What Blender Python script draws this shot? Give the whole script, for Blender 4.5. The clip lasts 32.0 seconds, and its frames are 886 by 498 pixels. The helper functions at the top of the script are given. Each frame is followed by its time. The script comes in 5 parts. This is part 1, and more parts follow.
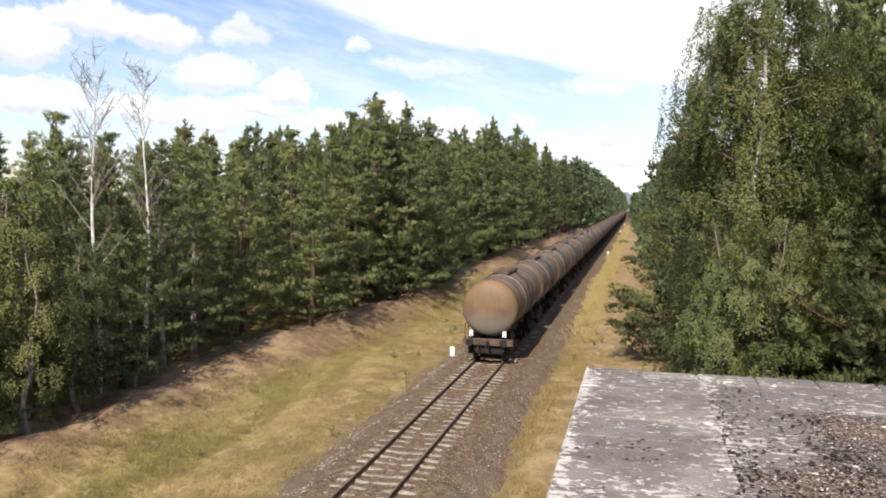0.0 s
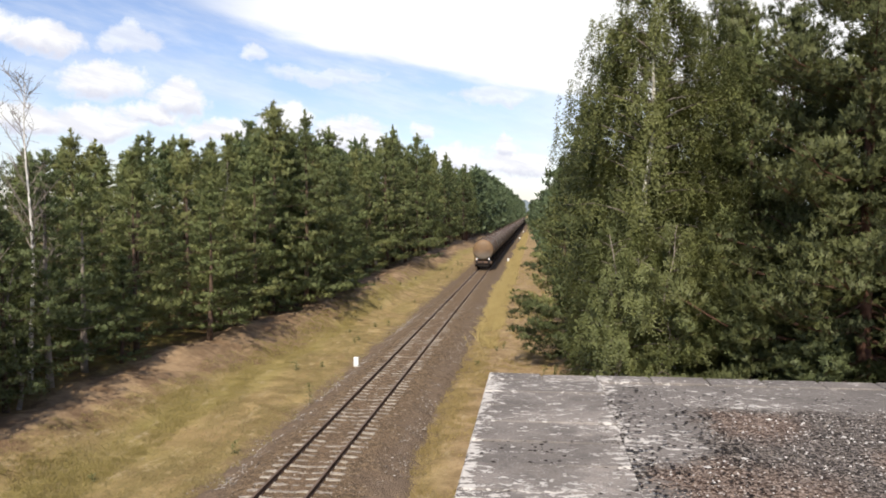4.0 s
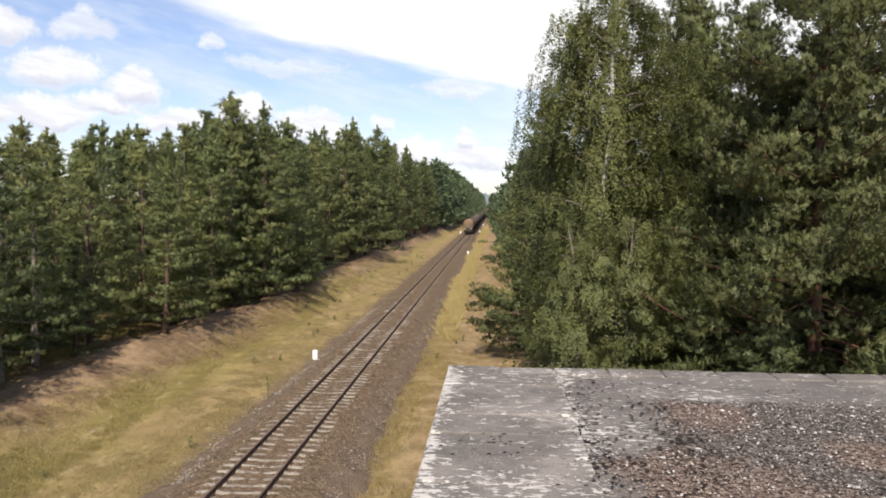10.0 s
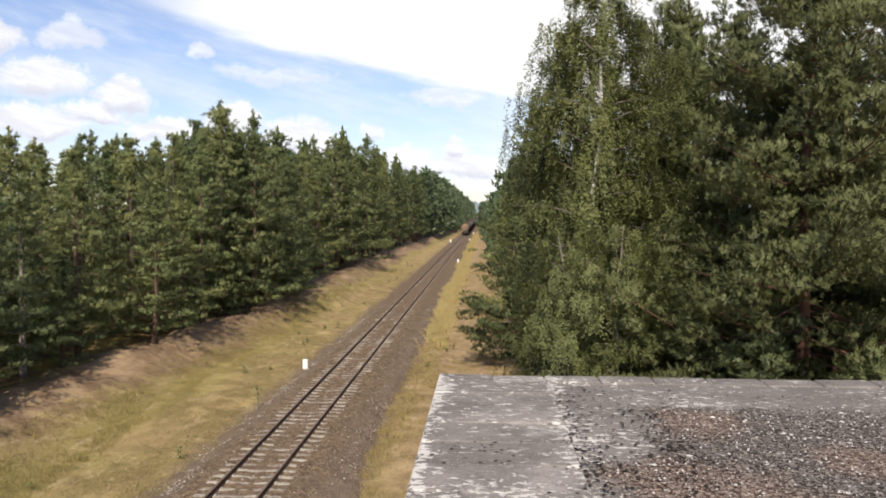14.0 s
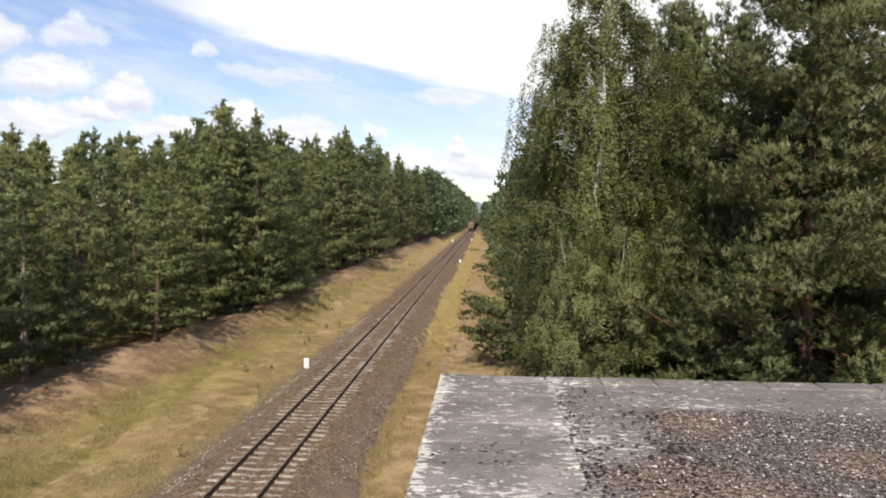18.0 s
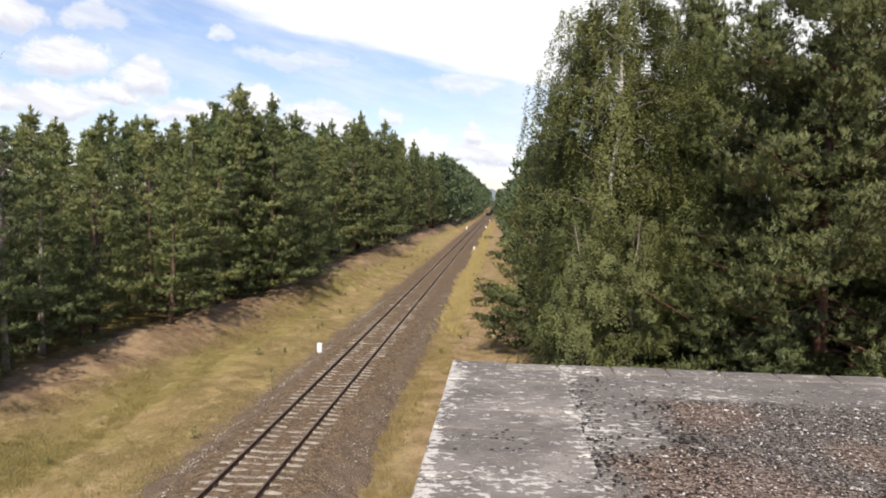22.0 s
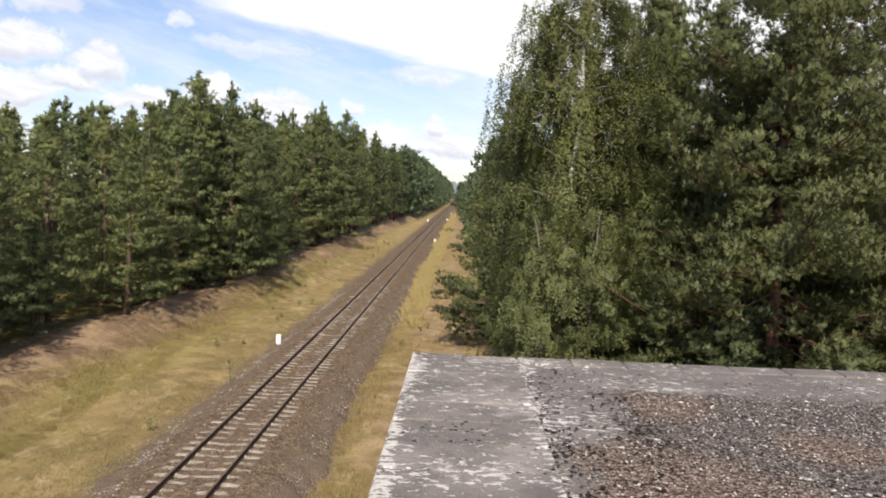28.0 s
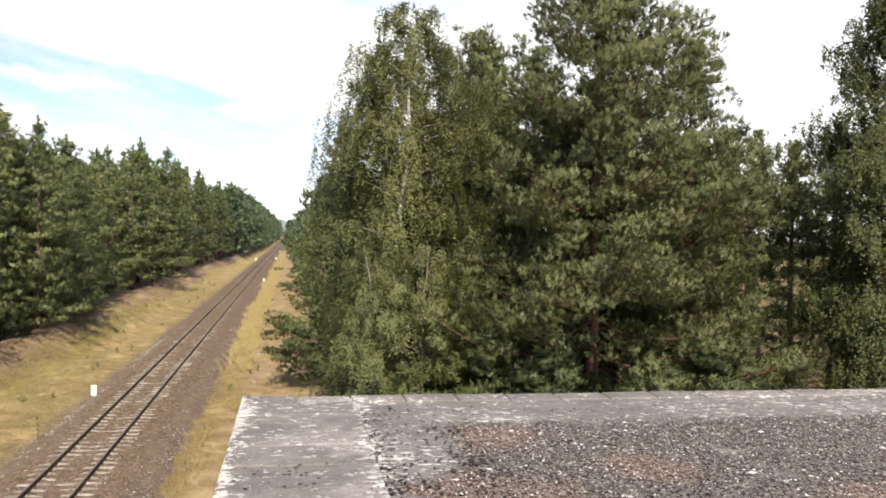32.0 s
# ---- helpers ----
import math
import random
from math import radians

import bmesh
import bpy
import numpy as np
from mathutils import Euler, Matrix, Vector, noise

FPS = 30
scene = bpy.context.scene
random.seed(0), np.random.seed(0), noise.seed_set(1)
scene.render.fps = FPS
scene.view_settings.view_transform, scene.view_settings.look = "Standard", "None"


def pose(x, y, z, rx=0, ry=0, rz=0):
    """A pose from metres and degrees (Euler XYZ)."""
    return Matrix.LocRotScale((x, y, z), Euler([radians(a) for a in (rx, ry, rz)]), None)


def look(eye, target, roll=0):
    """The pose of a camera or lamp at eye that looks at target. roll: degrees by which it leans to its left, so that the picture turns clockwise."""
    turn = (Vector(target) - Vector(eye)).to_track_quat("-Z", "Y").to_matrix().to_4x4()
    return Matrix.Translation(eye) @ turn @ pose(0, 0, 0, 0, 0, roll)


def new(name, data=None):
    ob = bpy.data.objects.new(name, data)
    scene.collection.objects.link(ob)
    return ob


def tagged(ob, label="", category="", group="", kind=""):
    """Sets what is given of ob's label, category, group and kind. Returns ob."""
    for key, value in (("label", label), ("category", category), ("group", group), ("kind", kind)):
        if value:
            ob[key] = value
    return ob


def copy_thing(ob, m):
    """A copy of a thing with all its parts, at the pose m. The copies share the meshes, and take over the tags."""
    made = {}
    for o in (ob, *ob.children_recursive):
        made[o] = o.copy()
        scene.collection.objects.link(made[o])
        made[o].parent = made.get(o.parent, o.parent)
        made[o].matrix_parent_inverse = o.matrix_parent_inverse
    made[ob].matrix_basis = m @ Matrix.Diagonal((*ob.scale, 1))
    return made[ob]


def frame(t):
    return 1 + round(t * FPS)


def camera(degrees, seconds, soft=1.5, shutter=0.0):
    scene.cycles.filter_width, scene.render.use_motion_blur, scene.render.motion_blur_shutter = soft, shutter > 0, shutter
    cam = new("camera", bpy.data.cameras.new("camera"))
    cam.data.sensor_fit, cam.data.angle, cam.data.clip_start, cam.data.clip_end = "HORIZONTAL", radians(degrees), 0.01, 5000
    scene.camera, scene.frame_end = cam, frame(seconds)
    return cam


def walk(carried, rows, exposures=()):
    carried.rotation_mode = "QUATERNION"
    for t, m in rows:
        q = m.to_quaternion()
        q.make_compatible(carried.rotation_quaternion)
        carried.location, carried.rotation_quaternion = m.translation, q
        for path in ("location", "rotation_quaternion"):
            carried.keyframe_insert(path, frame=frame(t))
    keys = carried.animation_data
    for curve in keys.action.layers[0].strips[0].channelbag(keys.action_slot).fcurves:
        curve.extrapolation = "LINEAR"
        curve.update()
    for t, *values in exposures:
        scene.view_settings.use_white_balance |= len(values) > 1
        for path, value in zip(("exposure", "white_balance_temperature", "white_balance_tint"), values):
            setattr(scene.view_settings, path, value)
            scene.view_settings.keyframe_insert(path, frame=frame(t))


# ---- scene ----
cam = camera(56.9, 32.0, 1.8)

# ---- camera: hand-held on a flat roof, eye 8.2 m above the rails ----
EYE = (0.0, 0.0, 8.2)
TURNS = (  # seconds, yaw, pitch, roll
    (0, 13.27, -3.33, 0.81),
    (0.5, 9.63, -2.35, -0.09),
    (1, 8.86, -2.21, -0.14),
    (1.5, 8.33, -2.41, 0.08),
    (2, 8.19, -2.81, 0.03),
    (2.5, 7.46, -2.98, 0.24),
    (3, 7.20, -2.67, 0.33),
    (3.5, 6.75, -2.62, 0.17),
    (5.5, 5.43, -3.07, 0.54),
    (6, 4.83, -3.30, 0.57),
    (6.5, 4.76, -3.64, 0.31),
    (7, 4.75, -3.87, 0.23),
    (7.5, 4.45, -3.54, 0.07),
    (8, 3.90, -3.55, 0.31),
    (8.5, 3.43, -3.80, 0.37),
    (9, 2.93, -3.59, 0.62),
    (9.5, 3.66, -3.34, 0.35),
    (10, 3.60, -3.13, 0.49),
    (10.5, 3.89, -2.62, 0.41),
    (11, 3.57, -3.20, 0.55),
    (11.5, 3.45, -2.85, 0.44),
    (12, 3.05, -2.95, 0.41),
    (12.5, 2.93, -3.17, 0.53),
    (13, 3.26, -2.86, 0.50),
    (13.5, 3.08, -2.65, 0.23),
    (14, 2.91, -2.54, 0.25),
    (14.5, 2.70, -2.51, 0.38),
    (16.5, 2.23, -2.54, 0.63),
    (17, 2.20, -2.31, 0.48),
    (17.5, 2.75, -2.54, 0.63),
    (18, 3.05, -2.54, 0.66),
    (18.5, 2.70, -2.46, 1.31),
    (19, 3.17, -2.30, 1.44),
    (19.5, 5.35, -3.33, 0.51),
    (20, 4.24, -3.40, 0.92),
    (20.5, 3.40, -3.33, 1.44),
    (21, 3.91, -3.40, 1.35),
    (21.5, 3.83, -3.37, 1.12),
    (22, 4.01, -3.48, 1.39),
    (22.5, 4.07, -3.41, 1.18),
    (23, 3.84, -3.19, 0.99),
    (23.5, 3.87, -3.17, 1.45),
    (24, 3.35, -3.22, 1.25),
    (24.5, 2.35, -3.32, 1.47),
    (25, 2.46, -2.87, 1.17),
    (25.5, 2.06, -2.91, 1.09),
    (27.5, 3.27, -4.47, 2.07),
    (28, 1.25, -3.94, 2.11),
    (28.5, 2.38, -4.08, 1.74),
    (29, 1.87, -2.53, 1.90),
    (29.5, 0.86, -1.64, 1.87),
    (30, -1.99, -1.36, 1.67),
    (30.5, -5.25, -0.92, 1.30),
    (31, -9.15, -0.10, 0.47),
    (31.5, -11.47, -0.06, 0.81),
    (32, -10.49, -1.00, 1.27),
)
walk(cam, [(t, pose(*EYE, 90 + p, 0, y) @ pose(0, 0, 0, 0, 0, r)) for t, y, p, r in TURNS], [(0, 0.42), (0.7, 0.25), (30, 0.23), (31.2, 0.38), (32, 0.62)])

# ---- sun and sky ----
SUN_EL, SUN_AZ = radians(46), math.atan2(-0.07, -1.0)   # the way to the sun: behind the camera, a little to the forest side
SUN_WAY = Vector((math.sin(SUN_AZ) * math.cos(SUN_EL), math.cos(SUN_AZ) * math.cos(SUN_EL), math.sin(SUN_EL)))
sun = new("sun", bpy.data.lights.new("sun", "SUN"))
sun.data.energy, sun.data.angle, sun.data.color = 5.0, radians(0.6), (1.0, 0.918, 0.785)
sun.matrix_basis = look((0, 0, 60), Vector((0, 0, 60)) - SUN_WAY)


class Nodes:
    """Shorthand for a node tree."""

    def __init__(self, tree):
        self.t, self.n = tree, tree.nodes
        self.n.clear()

    def add(self, kind, ins=None, **props):
        nd = self.n.new(kind)
        for k, v in props.items():
            setattr(nd, k, v)
        for k, v in (ins or {}).items():
            self.set(nd.inputs[k], v)
        return nd

    def set(self, socket, v):
        if isinstance(v, bpy.types.NodeSocket):
            self.t.links.new(v, socket)
        elif isinstance(v, (tuple, list)) and len(v) == 3 and socket.type == "RGBA":
            socket.default_value = (*v, 1)
        else:
            socket.default_value = v

    def math(self, op, a, b=0.0, c=0.0, clamp=False):
        nd = self.add("ShaderNodeMath", {0: a, 1: b, 2: c}, operation=op, use_clamp=clamp)
        return nd.outputs[0]

    def mix(self, fac, a, b):
        nd = self.add("ShaderNodeMix", data_type="RGBA")
        self.set(nd.inputs[0], fac), self.set(nd.inputs[6], a), self.set(nd.inputs[7], b)
        return nd.outputs[2]

    def noise(self, vec, scale, detail=4.0, rough=0.6, out=0):
        return self.add("ShaderNodeTexNoise", {"Vector": vec, "Scale": scale, "Detail": detail, "Roughness": rough}).outputs[out]

    def step(self, v, lo, hi, a=0.0, b=1.0):
        return self.add("ShaderNodeMapRange", {0: v, 1: lo, 2: hi, 3: a, 4: b}, interpolation_type="SMOOTHSTEP").outputs[0]

    def scaled(self, vec, s):
        return self.add("ShaderNodeMapping", {"Vector": vec, "Scale": s}).outputs[0]


world = bpy.data.worlds.new("sky")
scene.world = world
world.use_nodes = True
w = Nodes(world.node_tree)
sky = w.add("ShaderNodeTexSky", sky_type="NISHITA", sun_disc=False, sun_elevation=SUN_EL, sun_rotation=SUN_AZ, air_density=1.0, dust_density=0.5, ozone_density=1.0)
way = w.add("ShaderNodeTexCoord").outputs["Generated"]
xyz = w.add("ShaderNodeSeparateXYZ", {0: way})
dx, dy, dz = xyz.outputs
wob = w.noise(way, 22.0, 9.0, 0.62, 1)
wsep = w.add("ShaderNodeSeparateColor", {0: wob})
az0 = w.math("MULTIPLY", w.math("ARCTAN2", dx, dy), 57.3)
el0 = w.math("MULTIPLY", w.math("ARCSINE", dz), 57.3)
az = w.math("ADD", az0, w.math("MULTIPLY_ADD", wsep.outputs[0], 3.4, -1.7))
el = w.math("ADD", el0, w.math("MULTIPLY_ADD", wsep.outputs[1], 2.4, -1.2))
# cumulus: azimuth, elevation, half width, half height in degrees, strength
CLOUDS = (
    (-27.1, 11.0, 1.9, 0.9, 0.7), (-28.7, 8.2, 2.8, 1.2, 1), (-24.2, 7.3, 1.7, 1.1, 1), (-26.0, 6.2, 2.0, 0.7, 1), (-30.0, 5.5, 3.4, 1.1, 1),
    (-19.4, 10.3, 1.0, 0.6, 0.7), (-17.0, 6.2, 1.6, 1.0, 1), (-21.4, 5.5, 2.4, 0.8, 1), (-12.9, 5.0, 3.0, 1.4, 1), (-14.4, 9.1, 4.0, 0.6, 0.6),
    (-2.4, 7.8, 2.6, 0.7, 0.7), (-1.9, 4.6, 0.8, 0.9, 1), (-1.0, 3.3, 2.5, 0.9, 1), (-5.5, 3.6, 2.0, 0.9, 1), (-7.9, 5.5, 0.9, 0.5, 0.8),
    (-40.3, 9.8, 2.2, 1.8, 1), (-36.5, 11.3, 3.1, 1.2, 1), (-32.3, 10.7, 2.4, 1.1, 1), (-39.8, 6.2, 3.4, 1.2, 1), (-33.5, 5.6, 2.8, 1.0, 1),
)
puff = w.math("MULTIPLY_ADD", w.noise(way, 46.0, 7.0, 0.62), 2.2, -1.1)
cover, base = 0.0, 0.0
for a, e, wa, we, s in CLOUDS:
    u = w.math("POWER", w.math("MULTIPLY_ADD", az, 1 / wa, -a / wa), 2.0)
    up = w.math("MULTIPLY_ADD", el, 1 / we, -e / we)
    one = w.math("MULTIPLY", w.step(w.math("ADD", w.math("ADD", u, puff), w.math("POWER", up, 2.0)), 1.75, 0.35), s)
    cover = w.math("MAXIMUM", cover, one)
    base = w.math("MAXIMUM", base, w.math("MULTIPLY", one, w.step(up, 0.0, -0.9)))
flat = w.add("ShaderNodeCombineXYZ", {0: w.math("MULTIPLY", az0, 0.05), 1: w.math("MULTIPLY_ADD", el0, 0.20, w.math("MULTIPLY", az0, 0.04)), 2: 0.0}).outputs[0]
streak = w.noise(flat, 2.2, 7.0, 0.60)
veil = w.math("MULTIPLY", w.step(streak, 0.36, 0.68), 0.40)
veil = w.math("MAXIMUM", veil, w.step(w.math("MULTIPLY_ADD", streak, 14.0, az0), -2.0, 16.0, 0.0, 0.62))
veil = w.math("MULTIPLY", veil, w.math("MULTIPLY", w.step(el0, 34.0, 16.0, 0.25, 1.0), w.step(w.math("ABSOLUTE", az0), 80.0, 50.0, 0.4, 1.0)))
# the bright sheet of cloud above a slanting edge
slant = w.math("SUBTRACT", w.math("MULTIPLY_ADD", az0, 0.207, el0), 7.4)
slant = w.math("ADD", slant, w.math("MULTIPLY_ADD", streak, 3.0, -1.5))
bank = w.math("MULTIPLY", w.step(slant, 0.0, 1.6), w.math("MULTIPLY", w.step(az0, -27.0, -17.0), w.step(az0, 60.0, 40.0)))
bank = w.math("MULTIPLY", bank, w.step(el0, 30.0, 20.0))
hole = w.math("ADD", w.math("POWER", w.math("MULTIPLY_ADD", az, 0.14, -1.2), 2.0), w.math("POWER", w.math("MULTIPLY_ADD", el, 0.8, -13.0), 2.0))
bank = w.math("MULTIPLY", bank, w.step(hole, 0.3, 1.6, 0.35, 1.0))
cover = w.math("MAXIMUM", cover, w.math("MAXIMUM", veil, bank))
shade = w.math("MULTIPLY", w.step(w.noise(flat, 5.0, 7.0, 0.62), 0.62, 0.36), 0.55)
shade = w.math("MAXIMUM", w.math("MULTIPLY", shade, w.math("SUBTRACT", 1.0, bank)), base)
cloud = w.mix(shade, (12.4, 12.4, 12.4), (8.3, 8.5, 9.9))
blue = w.add("ShaderNodeVectorMath", {0: sky.outputs[0], 1: (1.58, 1.53, 1.76)}, operation="MULTIPLY").outputs[0]
out = w.add("ShaderNodeBackground", {"Color": w.mix(cover, blue, cloud), "Strength": 0.075})
w.add("ShaderNodeOutputWorld", {"Surface": out.outputs[0]})

# ---- materials ----
def material(name):
    m = bpy.data.materials.new(name)
    m.use_nodes = True
    n = Nodes(m.node_tree)
    return m, n


def finish(n, colour, rough=0.8, bump=None, strength=0.3, dist=0.02, metal=0.0, spec=0.4):
    ins = {"Base Color": colour, "Roughness": rough, "Metallic": metal, "Specular IOR Level": spec}
    if bump is not None:
        ins["Normal"] = n.add("ShaderNodeBump", {"Height": bump, "Strength": strength, "Distance": dist}).outputs[0]
    p = n.add("ShaderNodeBsdfPrincipled", ins)
    n.add("ShaderNodeOutputMaterial", {"Surface": p.outputs[0]})


def leafy(name, dark, light, yellow, through_share=0.4, gloss=0.25):
    """Foliage: two greens mixed by leaf and by tree, some light let through."""
    m, n = material(name)
    island = n.add("ShaderNodeNewGeometry").outputs["Random Per Island"]
    tree = n.add("ShaderNodeObjectInfo").outputs["Random"]
    pos = n.add("ShaderNodeTexCoord").outputs["Object"]
    patch = n.noise(pos, 0.9, 3.0)
    f = n.math("MULTIPLY_ADD", island, 0.38, n.math("MULTIPLY_ADD", n.step(patch, 0.3, 0.7), 0.6, 0.0), clamp=True)
    c = n.mix(f, dark, light)
    c = n.mix(n.math("MULTIPLY", n.step(tree, 0.2, 1.0), n.math("MULTIPLY", patch, 0.9)), c, yellow)
    other = n.math("FRACT", n.math("MULTIPLY", tree, 7.31))
    c = n.mix(n.math("MULTIPLY", n.step(other, 0.35, 1.0), 0.45), c, tuple(v * k for v, k in zip(dark, (0.9, 1.05, 1.35))))
    a = n.add("ShaderNodeBsdfPrincipled", {"Base Color": c, "Roughness": 0.55, "Specular IOR Level": gloss})
    b = n.add("ShaderNodeBsdfTranslucent", {"Color": c})
    s = n.add("ShaderNodeMixShader", {0: through_share, 1: a.outputs[0], 2: b.outputs[0]})
    n.add("ShaderNodeOutputMaterial", {"Surface": s.outputs[0]})
    return m


def simple(name, a, b, scale, rough=0.8, strength=0.3, dist=0.02, metal=0.0, spec=0.4, fine=12.0, place=False):
    m, n = material(name)
    pos = n.add("ShaderNodeNewGeometry").outputs["Position"] if place else n.add("ShaderNodeTexCoord").outputs["Object"]
    big, small = n.noise(pos, scale, 5.0), n.noise(pos, scale * fine, 4.0)
    f = n.step(n.math("ADD", n.math("MULTIPLY", big, 0.65), n.math("MULTIPLY", small, 0.35)), 0.32, 0.68)
    finish(n, n.mix(f, a, b), rough, small, strength, dist, metal, spec)
    return m


# Needle green brightened: the light on the forest edge is put into the colour.
PINE_LIT = leafy("pine_needles_lit", (0.086, 0.111, 0.043), (0.262, 0.296, 0.116), (0.306, 0.292, 0.104), 0.25)
# Same green at about half brightness: shade inside the near pines put into colour.
PINE_SHADED = leafy("pine_needles_shaded", (0.036, 0.047, 0.018), (0.154, 0.175, 0.068), (0.178, 0.175, 0.060), 0.12)
# Bluer, darker needles: distance haze is put into the colour.
FAR_PINE_HAZE = leafy("hazy_far_pine_needles", (0.046, 0.068, 0.032), (0.120, 0.155, 0.076), (0.120, 0.155, 0.076), 0.15)
BIRCH = leafy("birch_leaves", (0.090, 0.104, 0.034), (0.272, 0.290, 0.105), (0.300, 0.285, 0.094), 0.35, 0.4)
YOUNG_BIRCH = leafy("young_birch_leaves", (0.070, 0.085, 0.026), (0.184, 0.204, 0.068), (0.220, 0.208, 0.068), 0.3, 0.35)
SHRUB = leafy("shrub_leaves", (0.036, 0.052, 0.016), (0.112, 0.135, 0.046), (0.140, 0.138, 0.046), 0.3, 0.35)
STRAW = leafy("dry_grass", (0.270, 0.200, 0.080), (0.420, 0.318, 0.142), (0.300, 0.248, 0.068), 0.3, 0.1)
GREENISH = leafy("yellow_green_grass", (0.250, 0.196, 0.070), (0.390, 0.312, 0.125), (0.310, 0.255, 0.080), 0.35, 0.1)
HAY = leafy("tall_yellow_grass", (0.380, 0.285, 0.115), (0.570, 0.450, 0.215), (0.470, 0.370, 0.145), 0.3, 0.1)
BARK = simple("pine_bark", (0.060, 0.042, 0.032), (0.170, 0.110, 0.075), 3.0, 0.95, 0.8, 0.03)
BARK_RED = simple("red_pine_bark", (0.056, 0.028, 0.018), (0.150, 0.070, 0.042), 3.0, 0.9, 0.8, 0.03)
BARK_PALE = simple("grey_pale_bark", (0.180, 0.150, 0.125), (0.340, 0.290, 0.240), 3.0, 0.95, 0.6, 0.02)
TWIG = simple("birch_limb_bark", (0.060, 0.045, 0.038), (0.210, 0.175, 0.150), 3.0, 0.9, 0.4, 0.02)
BARK_WHITE = simple("birch_bark", (0.400, 0.370, 0.330), (0.820, 0.790, 0.740), 2.2, 0.8, 0.4, 0.02, fine=4.0)
RUST = simple("rusty_rail_steel", (0.075, 0.046, 0.031), (0.160, 0.096, 0.062), 5.0, 0.75, 0.4, 0.005, 0.3)
RAILHEAD = simple("worn_rail_head", (0.095, 0.062, 0.042), (0.180, 0.122, 0.086), 3.0, 0.6, 0.2, 0.002, 0.0)
CONCRETE = simple("weathered_sleeper_concrete", (0.120, 0.095, 0.075), (0.480, 0.425, 0.350), 3.4, 0.9, 0.5, 0.01, place=True)
STONE = simple("ballast_stone", (0.105, 0.088, 0.076), (0.290, 0.250, 0.220), 14.0, 0.9, 0.5, 0.01)
WHITE = simple("white_painted_concrete", (0.700, 0.700, 0.680), (0.840, 0.840, 0.820), 9.0, 0.7, 0.2, 0.005)
STEEL = simple("dark_dirty_steel", (0.012, 0.010, 0.009), (0.038, 0.029, 0.024), 4.0, 0.7, 0.4, 0.01, 0.3)
BEAM = simple("rusty_brown_beam_paint", (0.060, 0.038, 0.028), (0.135, 0.084, 0.058), 3.0, 0.75, 0.3, 0.01)
BROWN = simple("brown_painted_steel", (0.024, 0.018, 0.015), (0.070, 0.048, 0.040), 3.0, 0.7, 0.3, 0.01)
PLASTER = simple("grey_plaster", (0.330, 0.310, 0.280), (0.470, 0.450, 0.410), 1.2, 0.95, 0.4, 0.01)
RED = simple("red_signal_paint", (0.350, 0.030, 0.020), (0.500, 0.060, 0.040), 9.0, 0.5, 0.1, 0.002)
DEBRIS = simple("dark_moss_debris", (0.012, 0.010, 0.009), (0.045, 0.037, 0.031), 9.0, 0.95, 0.6, 0.01, spec=0.05)


